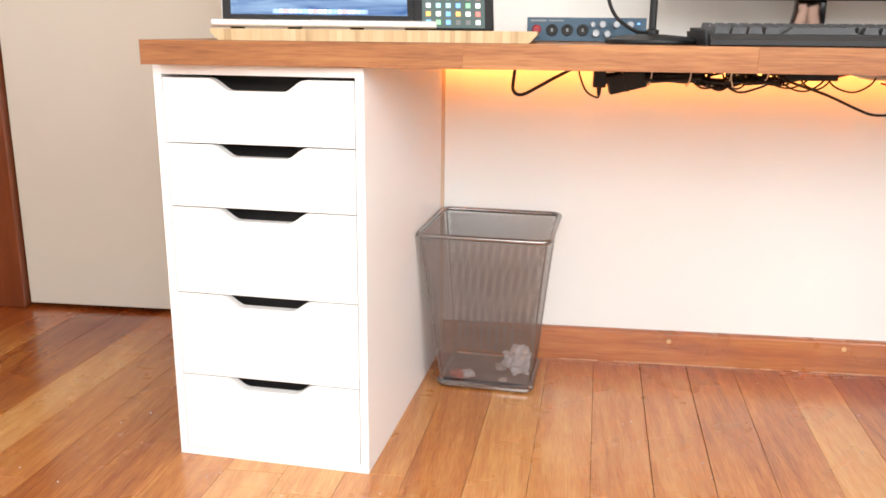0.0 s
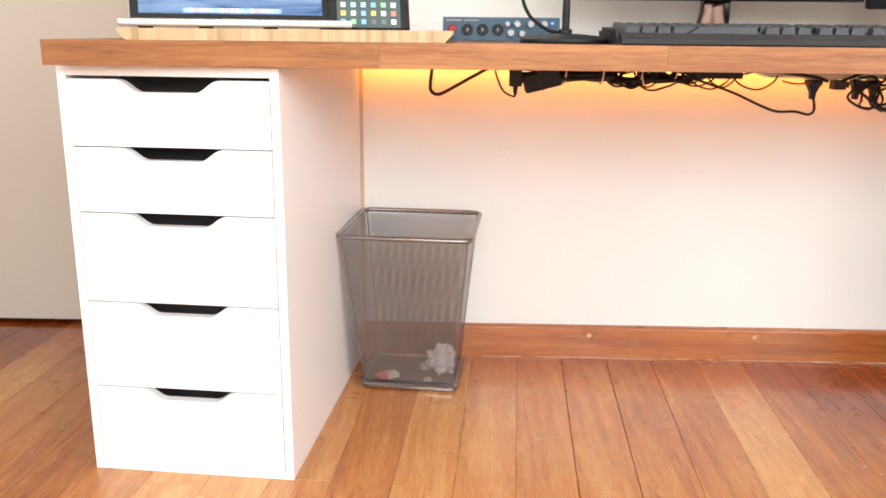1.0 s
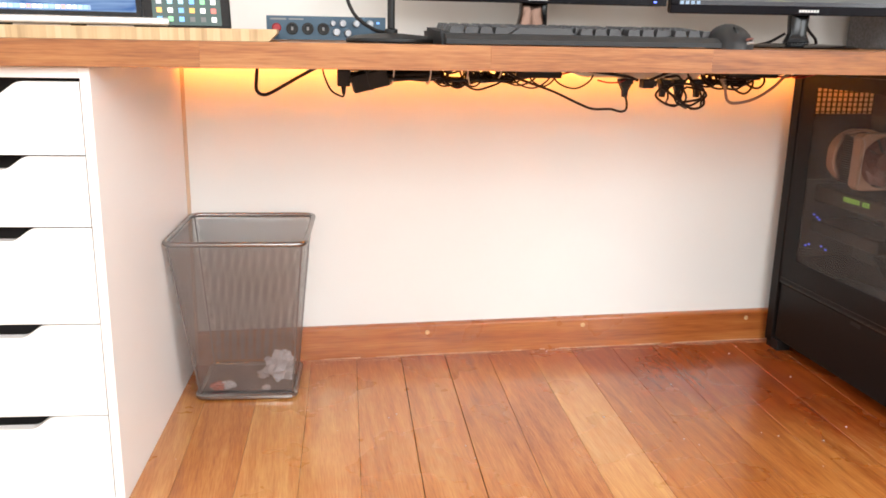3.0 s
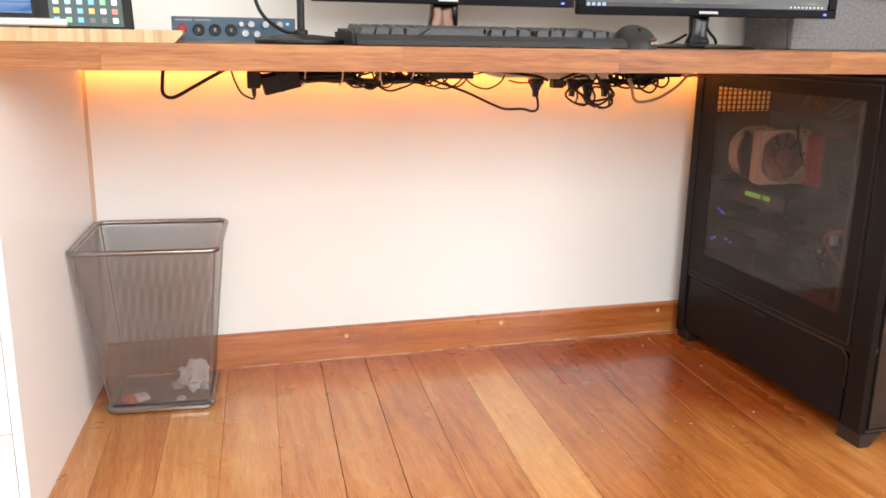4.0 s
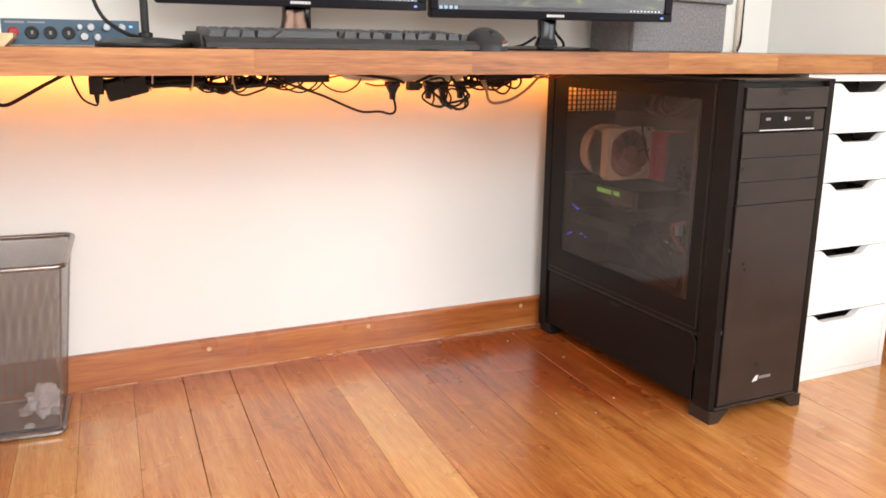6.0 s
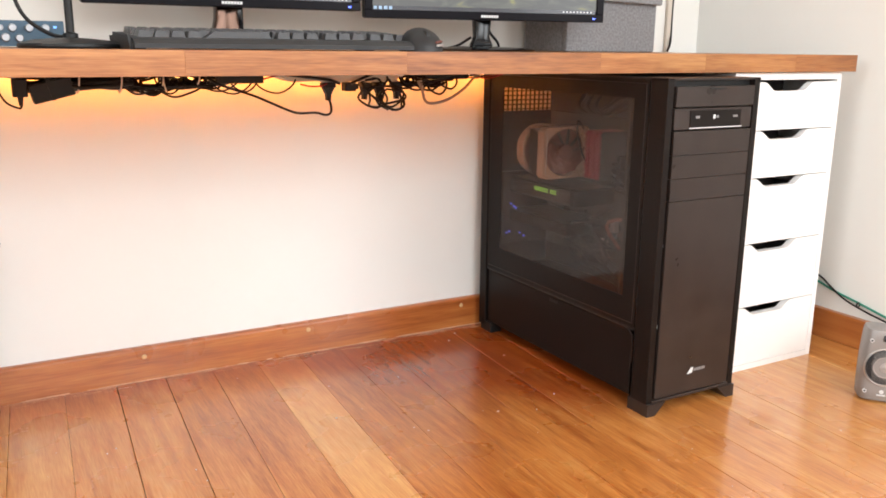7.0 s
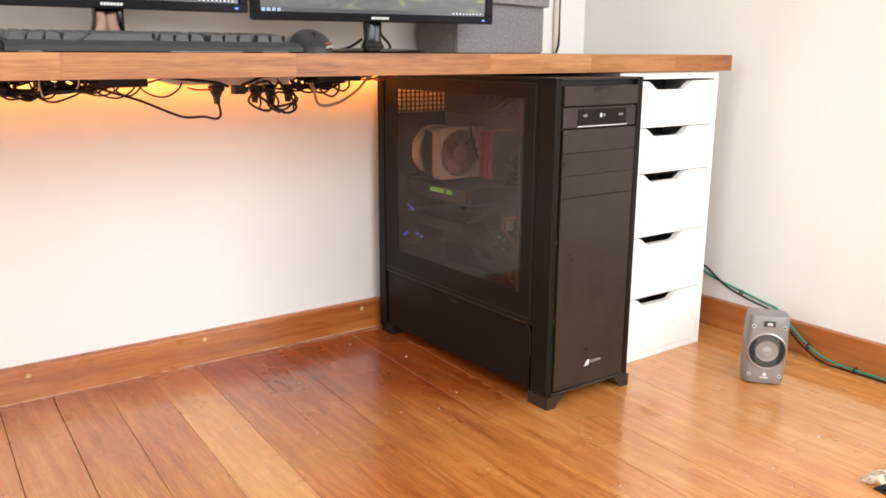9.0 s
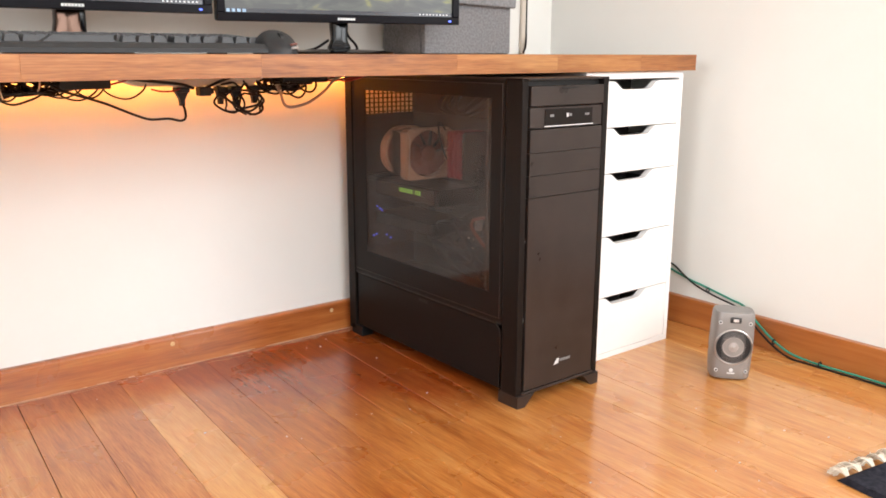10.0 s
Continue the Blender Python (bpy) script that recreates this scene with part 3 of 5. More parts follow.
# ---- computer tower ----
def fan(parent, m, size, corner=1.32, name="fan"):
    """Square case fan: a tan ring frame with brown blades, its axis along local z."""
    s = size / 2
    bm = bmesh.new()
    n = 40
    outer, inner = [], []
    for i in range(n):
        a = 2 * math.pi * (i + 0.5) / n
        c, d = math.cos(a), math.sin(a)
        k = s / max(abs(c), abs(d))
        k = min(k, s * corner)
        outer.append((k * c, k * d))
        inner.append((s * 0.93 * c, s * 0.93 * d))
    for z0, z1 in ((0, 0.025),):
        vo0 = [bm.verts.new((x, y, z0)) for x, y in outer]
        vo1 = [bm.verts.new((x, y, z1)) for x, y in outer]
        vi0 = [bm.verts.new((x, y, z0)) for x, y in inner]
        vi1 = [bm.verts.new((x, y, z1)) for x, y in inner]
        for i in range(n):
            j = (i + 1) % n
            bm.faces.new((vo0[i], vo0[j], vo1[j], vo1[i]))
            bm.faces.new((vi0[j], vi0[i], vi1[i], vi1[j]))
            bm.faces.new((vo1[i], vo1[j], vi1[j], vi1[i]))
            bm.faces.new((vo0[j], vo0[i], vi0[i], vi0[j]))
    bmesh.ops.transform(bm, matrix=m, verts=bm.verts[:])
    f = part(name, bm, M_TAN, parent, "tan plastic fan frame")
    bm = bmesh.new()
    for k in range(11):
        a0 = 2 * math.pi * k / 11
        pts = []
        for r, da in ((0.28, 0), (0.6, 0.16), (0.9, 0.2)):
            pts.append((s * r * math.cos(a0 + da), s * r * math.sin(a0 + da), 0.006))
        for r, da in ((0.9, 0.80), (0.6, 0.72), (0.28, 0.62)):
            pts.append((s * r * math.cos(a0 + da), s * r * math.sin(a0 + da), 0.019))
        v = [bm.verts.new(p) for p in pts]
        bm.faces.new((v[0], v[1], v[4], v[5]))
        bm.faces.new((v[1], v[2], v[3], v[4]))
    bmesh.ops.transform(bm, matrix=m, verts=bm.verts[:])
    part("blades", bm, M_BROWN, f, "brown fan blades")
    part("hub", lathe([(0, 0.0), (s * 0.3, 0.0), (s * 0.31, 0.021), (0, 0.023)], 24, m), M_BROWN, f, "", True)
    return f


def computer_tower():
    W, D, HH = 0.246, 0.655, 0.6895
    u = thing("computer_tower", Matrix.Translation((1.8205, -0.7005, 0)), "tall black computer tower with a smoked side window, on the floor", "computer")
    z0 = 0.026
    # side panel towards the bin (local x = 0), with the window opening
    wy0, wy1, wz0, wz1 = 0.094, 0.567, 0.238, 0.648
    bm = ring_plate(0.052, D - 0.030, 0.178, HH - 0.004, wy0, wy1, wz0, wz1, 0.0, 0.0025)
    part("side_panel", bm, M_CASE2, u)
    part("window", boxed(0.0006, 0.0022, wy0 - 0.001, wy1 + 0.001, wz0 - 0.001, wz1 + 0.001), M_SMOKE, u, "smoked acrylic side window").visible_shadow = False
    # lower door with a chamfered top corner, and the raised rim round it
    y0, y1 = 0.058, D - 0.040
    lower = part("lower_door", bev(prism([(y0, 0.030), (y1, 0.030), (y1, 0.170), (y0 + 0.014, 0.170), (y0, 0.158)], 0.0005, 0.004, "x"), 0.0012, 1), M_CASE2, u)
    part("rim", tube([(0.0, y0 - 0.003, 0.10), (0.0, y0 - 0.003, 0.159), (0.0, y0 + 0.012, 0.1735), (0.0, y1, 0.1735)], 0.0016, 0, 6), M_CASE, lower)
    # beaded edge round the window panel
    part("panel_edge", tube([(0.0, 0.060, 0.186), (0.0, 0.060, HH - 0.012), (0.0, D - 0.036, HH - 0.012), (0.0, D - 0.036, 0.186)], 0.0013, 0, 6, True), M_CASE, u)
    part("latch", boxed(-0.0008, 0.0006, 0.31, 0.345, 0.158, 0.165, 0.0003, 1), M_BLACK, lower)
    # corner posts of the frame
    bm = prism([(-0.003, 0.0), (-0.003, 0.046), (0.0, 0.051), (0.013, 0.051), (0.013, 0.0)], z0, HH, "z")
    part("front_post", bev(bm, 0.001, 1), M_CASE2, u)
    bm = prism([(W + 0.003, 0.0), (W + 0.003, 0.046), (W, 0.051), (W - 0.013, 0.051), (W - 0.013, 0.0)], z0, HH, "z")
    part("front_post", bev(bm, 0.001, 1), M_CASE2, u)
    part("back_post", boxed(-0.003, 0.012, D - 0.030, D, z0 - 0.012, HH, 0.001, 1), M_CASE2, u)
    part("back_post", boxed(W - 0.012, W + 0.003, D - 0.030, D, z0, HH, 0.001, 1), M_CASE, u)
    part("divider", boxed(0.0, 0.02, 0.05, D - 0.03, 0.1715, 0.1775, 0.0005, 1), M_BLACK, u)
    bm = bmesh.new()
    box(bm, -0.003, W + 0.003, 0.0, 0.12, HH - 0.0038, HH)
    box(bm, -0.003, W + 0.003, D - 0.05, D - 0.034, HH - 0.0038, HH)
    for x0, x1 in ((-0.003, 0.02), (W - 0.02, W + 0.003)):
        box(bm, x0, x1, 0.12, D - 0.05, HH - 0.0038, HH)
    top_panel = part("top_panel", bm, M_CASE, u)
    bm = bmesh.new()
    y = 0.122
    while y < D - 0.055:
        box(bm, 0.02, W - 0.02, y, y + 0.0035, HH - 0.003, HH - 0.0008)
        y += 0.009
    part("grille", bm, M_CASE, top_panel, "slotted black grille")
    part("far_side_panel", boxed(W - 0.003, W, 0.05, D - 0.03, z0, HH - 0.004), M_CASE2, u)
    part("bottom_panel", boxed(0.004, W - 0.004, 0.03, D - 0.02, z0, z0 + 0.004), M_CASE2, u)
    # back: steel with rows of vent slots near the top
    bm = bmesh.new()
    box(bm, 0.004, W - 0.004, D - 0.037, D - 0.034, z0, 0.585)
    box(bm, 0.004, W - 0.004, D - 0.037, D - 0.034, 0.650, HH - 0.004)
    for k in range(17):
        x = 0.006 + 0.0138 * k
        box(bm, x, x + 0.003, D - 0.037, D - 0.034, 0.585, 0.650)
    for k in range(6):
        z = 0.588 + 0.0115 * k
        box(bm, 0.006, W - 0.006, D - 0.0368, D - 0.0342, z, z + 0.0026)
    part("back_panel", bm, M_CASE2, u, "black steel back with vent slots")
    # motherboard tray and separations
    part("motherboard_tray", boxed(0.185, 0.188, 0.05, D - 0.038, 0.18, 0.645), M_CASE2, u)
    part("mid_floor", boxed(0.006, W - 0.006, 0.05, D - 0.038, 0.172, 0.177), M_CASE2, u)
    bd = part("motherboard", boxed(0.176, 0.182, 0.20, D - 0.05, 0.235, 0.585, 0.001, 1), M_PCB, u, "dark circuit board")
    random.seed(7)
    for k in range(22):
        y, z = random.uniform(0.21, 0.60), random.uniform(0.24, 0.40)
        part("component", boxed(0.176 - random.uniform(0.004, 0.02), 0.1758, y, y + random.uniform(0.008, 0.03), z, z + random.uniform(0.006, 0.016), 0.0008, 1),
             random.choice((M_BLACK, M_PCB, M_STEEL, M_BLACK)), bd)
    # tower cooler: two fans round a stack of fins
    ax = Matrix.Rotation(radians(90), 4, "X")
    cool = part("cooler", boxed(0.030, 0.150, 0.447, 0.492, 0.448, 0.552, 0.001, 1), M_BLACK, u, "stacked dark cooler fins")
    bm = bmesh.new()
    for k in range(22):
        box(bm, 0.024, 0.154, 0.441, 0.494, 0.446 + 0.005 * k, 0.4472 + 0.005 * k)
    part("fins", bm, M_CASE, cool, "thin dark fins")
    # clip wires over the front fan
    for x in (0.016, 0.146):
        part("clip", tube([(x, 0.404, 0.452), (x, 0.402, 0.50), (x, 0.404, 0.548), (x, 0.45, 0.552)], 0.0011, 4, 5), M_STEEL, cool)
    for y, corner in ((0.436, 1.32), (0.522, 1.04)):
        fan(u, Matrix.Translation((0.083, y, 0.499)) @ ax @ Matrix.Diagonal((1.13, 1, 1, 1)), 0.122, corner)
    part("cable", tube([(0.13, 0.41, 0.555), (0.10, 0.395, 0.575), (0.08, 0.37, 0.55), (0.09, 0.36, 0.50), (0.12, 0.36, 0.455)], 0.0022, 6, 6), M_CABLE, u, "", True)
    for k in range(4):
        y = 0.352 - 0.0185 * k
        mod = part("memory_module", boxed(0.098, 0.172, y, y + 0.007, 0.445, 0.557, 0.001, 1), M_RAM if k != 3 else M_PCB, u, "red memory module" if k != 3 else "dark memory module")
        for j in range(9):
            part("fin", boxed(0.0945, 0.0978, y + 0.0005, y + 0.0065, 0.449 + 0.012 * j, 0.4565 + 0.012 * j), M_RAM if k != 3 else M_PCB, mod)
    part("power_plug", boxed(0.14, 0.172, 0.285, 0.30, 0.42, 0.50, 0.002, 1), M_BLACK, u)
    for j in range(5):
        part("cable", tube([(0.14, 0.29, 0.43 + 0.014 * j), (0.11, 0.275, 0.428 + 0.014 * j), (0.12, 0.235, 0.42 + 0.012 * j), (0.17, 0.205, 0.41 + 0.010 * j)], 0.0026, 5, 6), M_CABLE, u, "", True)
    # graphics cards
    g = part("graphics_card", boxed(0.050, 0.174, 0.335, D - 0.052, 0.380, 0.420, 0.003, 1), M_BLACK, u, "black graphics card with a lit edge")
    part("shroud", boxed(0.046, 0.0498, 0.345, D - 0.06, 0.384, 0.416, 0.001, 1), M_CASE, g)
    for k in range(11):
        if k != 3:
            y = 0.397 + 0.0083 * k
            bm = bmesh.new()
            box(bm, 0.0447, 0.0458, y + 0.0038, y + 0.0056, 0.4015, 0.4105)
            box(bm, 0.0447, 0.0458, y, y + 0.0038, 0.4090, 0.4105)
            box(bm, 0.0447, 0.0458, y, y + 0.0038, 0.4015, 0.4030)
            part("lit_mark", bm, M_GREEN, g, "glowing green mark")
    g2 = part("graphics_card", boxed(0.050, 0.174, 0.36, D - 0.052, 0.305, 0.335, 0.003, 1), M_BLACK, u)
    part("bracket", boxed(0.03, 0.174, D - 0.050, D - 0.039, 0.24, 0.43, 0.001, 1), M_CASE, u, "black steel slot bracket")
    for y, z in ((0.556, 0.347), (0.570, 0.351), (0.548, 0.343), (0.575, 0.277), (0.588, 0.271), (0.510, 0.279), (0.528, 0.283)):
        part("blue_light", boxed(0.034, 0.037, y, y + 0.004, z, z + 0.0025), M_BLUE, u, "tiny blue light")
    part("red_light", boxed(0.100, 0.104, 0.165, 0.170, 0.548, 0.553), M_REDL, u, "tiny red light")
    # drive cage at the front and cables
    cage = part("drive_cage", boxed(0.03, 0.18, 0.055, 0.13, 0.20, 0.645, 0.001, 1), M_CASE2, u)
    part("rail", boxed(0.022, 0.032, 0.128, 0.135, 0.20, 0.645, 0.001, 1), M_CASE, cage)
    random.seed(21)
    for k in range(10):
        y, z = random.uniform(0.17, 0.36), random.uniform(0.25, 0.40)
        pts = [(0.17, y, z)]
        for i in range(4):
            pts.append((random.uniform(0.05, 0.15), y + random.uniform(-0.07, 0.05), z - 0.02 * i + random.uniform(-0.04, 0.03)))
        pts.append((0.17, y - 0.05, 0.185))
        part("cable", tube(pts, random.uniform(0.0025, 0.0045), 6, 6), M_BROWN if k == 2 else M_CABLE, u, "", True)
    for y in (0.33, 0.36, 0.30, 0.17):
        part("cable", tube([(0.12, y + 0.03, 0.65), (0.08, y + 0.01, 0.615), (0.075, y - 0.03, 0.598), (0.085, y - 0.07, 0.612), (0.12, y - 0.1, 0.65)], 0.0045, 6, 6), M_CABLE, u, "", True)
    part("connector", boxed(0.09, 0.105, 0.225, 0.25, 0.30, 0.318, 0.002, 1), M_KEY, u)
    part("connector", boxed(0.09, 0.105, 0.235, 0.25, 0.335, 0.36, 0.002, 1), M_PALE, u)
    # front: dark frame, recessed panels
    part("front_recess", boxed(0.013, W - 0.013, 0.014, 0.02, z0 + 0.01, HH - 0.005), M_BLACK, u)
    top = part("drive_cover", boxed(0.0195, W - 0.0145, -0.002, 0.0135, 0.6345, 0.674, 0.0015, 2), M_CASE, u)
    part("catch", boxed(0.105, 0.150, -0.0032, -0.002, 0.6675, 0.6708, 0.0004, 1), M_BLACK, top)
    odd = part("optical_drive", boxed(0.020, W - 0.0155, 0.001, 0.0135, 0.5905, 0.632, 0.001, 1), M_CASE, u)
    part("drive_face", boxed(0.060, 0.200, -0.0005, 0.001, 0.592, 0.6275, 0.0004, 1), M_CASE2, odd, "glossy black disc tray")
    part("tray_edge", boxed(0.058, 0.202, -0.0022, -0.0003, 0.5925, 0.5945, 0.0004, 1), M_PRINT, odd, "silver tray edge")
    for a, b, c, d in ((0.074, 0.085, 0.612, 0.6172), (0.122, 0.1275, 0.6105, 0.6185), (0.130, 0.137, 0.612, 0.617), (0.177, 0.190, 0.6122, 0.6165)):
        part("emblem", boxed(a, b, -0.0009, -0.0004, c, d), M_PALE if a != 0.122 else M_PRINT, odd, "small pale emblem")
    for a, b in ((0.5415, 0.588), (0.4955, 0.541), (0.4505, 0.495)):
        part("bay_cover", boxed(0.020, W - 0.0155, -0.001, 0.0135, a, b, 0.0006, 1), M_CASE, u)
    low = part("front_panel", boxed(0.020, W - 0.0155, -0.001, 0.0135, 0.034, 0.4495, 0.001, 1), M_CASE, u)
    part("emblem", prism([(0.108, 0.074), (0.118, 0.088), (0.121, 0.086), (0.124, 0.088), (0.122, 0.076)], -0.0016, -0.0008), M_PRINT, low, "small pale emblem")
    for k in range(7):
        part("emblem", boxed(0.126 + 0.0048 * k, 0.1296 + 0.0048 * k, -0.0015, -0.0008, 0.0785, 0.0845), M_PALE, low, "small pale emblem")
    for z, l in ((0.19, 0.008), (0.36, 0.005)):
        part("chip", boxed(0.0128, 0.0138, -0.0004, 0.0004, z, z + l), M_PALE, u, "chipped bare edge")
    part("front_lip", boxed(0.012, W - 0.012, -0.003, 0.02, z0, 0.0325, 0.001, 1), M_CASE, u)
    # angular feet
    for x0, sx in ((-0.003, 1), (W + 0.003, -1)):
        pts = [(x0, 0.0), (x0 + sx * 0.022, 0.0), (x0 + sx * 0.050, z0 + 0.001), (x0, z0 + 0.001)]
        part("foot", prism(pts, -0.006, 0.055), M_CASE, u)
        part("foot", boxed(min(x0, x0 + sx * 0.035), max(x0, x0 + sx * 0.035), D - 0.06, D - 0.01, 0.0, z0 + 0.0005, 0.001, 1), M_BLACK, u)
    return u


computer_tower()


# ---- on the desk ----
DT = DZ1
board = thing("bamboo_board", Matrix.Translation((0.3745, -0.475, DT)), "pale bamboo board with slanted ends, lying on the desk", "board")
random.seed(5)
cuts = [-0.263]
while cuts[-1] < 0.245:
    cuts.append(min(0.263, cuts[-1] + random.choice((0.008, 0.010, 0.012))))
for i, (a, b) in enumerate(zip(cuts, cuts[1:])):
    e0 = 0.012 if i == 0 else 0.0
    e1 = 0.012 if i == len(cuts) - 2 else 0.0
    part("strip", prism([(a + e0, 0.0002), (b - e1, 0.0002), (b, 0.0125), (b, 0.0180), (a, 0.0180), (a, 0.0125)], -0.118, 0.118), M_BAMBOO, board)
BT = DT + 0.0180


def laptop():
    u = thing("laptop", Matrix.Translation((0.288, -0.548, BT)) @ pose(0, 0, 0, 0, 0, 17), "open silver laptop showing a blue sea picture, on the bamboo board", "laptop")
    part("base", boxed(-0.1795, 0.1795, 0.0, 0.246, 0.003, 0.0145, 0.003, 3), M_ALU, u, "silver laptop base", True)
    part("finger_notch", boxed(-0.028, 0.028, -0.0005, 0.004, 0.0105, 0.0149, 0.001, 1), M_STEEL, u)
    for x in (-0.14, -0.05, 0.05, 0.14):
        part("rubber_foot", lathe([(0, 0), (0.011, 0), (0.012, 0.0035), (0, 0.0035)], 16, Matrix.Translation((x, 0.02, 0))), M_BLACK, u, "", True)
    lid = part("lid", boxed(-0.1795, 0.1795, 0.0, 0.006, 0.0, 0.247, 0.002, 2), M_ALU, u, "", True)
    lid.matrix_local = Matrix.Translation((0, 0.238, 0.012)) @ pose(0, 0, 0, -14, 0, 0)
    part("bezel", boxed(-0.178, 0.178, -0.0012, 0.0003, 0.001, 0.245, 0.0004, 1), M_GLOSS, lid)
    part("screen", boxed(-0.163, 0.163, -0.0018, -0.0010, 0.014, 0.222), M_SEA, lid, "lit screen with rippled blue water")
    part("dock", boxed(-0.088, 0.088, -0.0021, -0.0017, 0.0160, 0.0245), icon("dock_grey", (0.20, 0.30, 0.50), 0.8), lid)
    cols = ((0.25, 0.45, 0.85), (0.85, 0.85, 0.85), (0.85, 0.3, 0.25), (0.9, 0.75, 0.6), (0.8, 0.8, 0.85), (0.35, 0.7, 0.4))
    ic = [icon("dock_icon", c) for c in cols]
    for k in range(19):
        part("dock_icon", boxed(-0.085 + 0.009 * k, -0.0785 + 0.009 * k, -0.0025, -0.0020, 0.0172, 0.0235), ic[(k * 7) % 6], lid)
    return u


laptop()


def phone():
    u = thing("phone", Matrix.Translation((0.482, -0.452, BT)) @ pose(0, 0, 0, -16, 0, 12), "black smartphone on its side showing app icons", "phone")
    part("case", boxed(-0.069, 0.069, 0.0, 0.011, 0.0, 0.068, 0.004, 3), M_BLACK, u, "", True)
    part("glass", boxed(-0.066, 0.066, -0.0008, 0.0005, 0.003, 0.065, 0.0003, 1), M_GLOSS, u)
    part("screen", boxed(-0.053, 0.053, -0.0013, -0.0007, 0.004, 0.064), icon("phone_wallpaper", (0.035, 0.06, 0.055), 0.8), u, "lit screen")
    cols = ((0.75, 0.75, 0.72), (0.2, 0.55, 0.25), (0.8, 0.4, 0.1), (0.15, 0.35, 0.75), (0.75, 0.15, 0.12), (0.6, 0.6, 0.65), (0.1, 0.1, 0.1), (0.3, 0.6, 0.7))
    ic = [icon("app_icon", c) for c in cols]
    random.seed(3)
    for i in range(6):
        for j in range(4):
            x, z = -0.0465 + 0.0168 * i, 0.0098 + 0.0142 * j
            part("app_icon", boxed(x, x + 0.0078, -0.0018, -0.0012, z, z + 0.0078), random.choice(ic), u)
    return u


phone()
stand = thing("phone_stand", Matrix.Translation((0.482, -0.430, BT)) @ pose(0, 0, 0, 0, 0, 12), "small black phone stand behind the phone", "stand")
part("rest", prism([(-0.004, 0.0), (0.03, 0.0), (0.022, 0.05), (0.016, 0.05)], -0.03, 0.03, "x"), M_BLACK, stand)


def audio_interface():
    u = thing("audio_interface", Matrix.Translation((0.6025, -0.352, DT)), "dark blue audio interface with round sockets and silver knobs", "audio interface")
    part("case", boxed(0, 0.208, 0.004, 0.15, 0.002, 0.0425, 0.001, 1), M_CASE2, u)
    part("face", boxed(0, 0.208, 0, 0.004, 0.002, 0.0425, 0.0006, 1), M_NAVY, u, "blue metal face plate")
    turn = pose(0, 0, 0, 90, 0, 0)
    part("button", lathe([(0, 0.002), (0.006, 0.002), (0.008, 0.0)], 16, Matrix.Translation((0.017, 0, 0.022)) @ turn), M_REDC, u, "", True)
    for x in (0.044, 0.071, 0.098):
        s = part("socket", lathe([(0.0105, 0.0), (0.0105, 0.002), (0.0085, 0.0022), (0.008, 0.0), (0.0, -0.0005)], 24, Matrix.Translation((x, -0.0005, 0.021)) @ turn), M_BLACK, u, "round black input socket", True)
        part("pin_hole", boxed(x - 0.002, x + 0.002, -0.0022, -0.0012, 0.018, 0.024, 0.0005, 1), M_PALE, s)
    for x, z, r in ((0.115, 0.031, 0.0045), (0.132, 0.031, 0.006), (0.156, 0.031, 0.006), (0.180, 0.031, 0.006), (0.121, 0.016, 0.0065), (0.141, 0.015, 0.006)):
        part("knob", lathe([(0, 0.011), (r * 0.85, 0.011), (r, 0.009), (r * 1.05, 0.0), (0, 0)], 20, Matrix.Translation((x, 0, z)) @ turn), M_KNOB, u, "silver knob", True)
    part("label_bar", boxed(0.006, 0.034, -0.0005, 0.0, 0.0355, 0.0385), M_PALE, u)
    part("label_bar", boxed(0.038, 0.064, -0.0005, 0.0, 0.036, 0.0382), M_PALE, u)
    part("indicator", boxed(0.192, 0.197, -0.0008, 0.0, 0.031, 0.0345), icon("blue_indicator", (0.15, 0.35, 0.8), 1.2), u, "small blue light")
    return u


audio_interface()
mic = thing("microphone_stand", Matrix.Translation((0.808, -0.462, DT)), "black round-based microphone stand with a thin pole", "stand")
part("base", lathe([(0, 0.0), (0.074, 0.0), (0.0755, 0.003), (0.0745, 0.007), (0.055, 0.0125), (0.02, 0.0155), (0, 0.016)], 48), M_BLACK, mic, "", True)
part("pole", lathe([(0, 0.01), (0.0062, 0.01), (0.0062, 0.34), (0, 0.34)], 16), M_BLACK, mic, "", True)
part("collar", lathe([(0.0062, 0.014), (0.011, 0.015), (0.011, 0.022), (0.0062, 0.024)], 16), M_BLACK, mic, "", True)
single("cable", tube([(0.80, -0.44, DT + 0.0165), (0.78, -0.44, DT + 0.022), (0.75, -0.43, DT + 0.045), (0.737, -0.42, DT + 0.085), (0.75, -0.41, DT + 0.14), (0.785, -0.40, DT + 0.2)], 0.003, 8, 8), M_CABLE,
       "thin black cable curving up from the microphone stand", "cable", smooth=True)


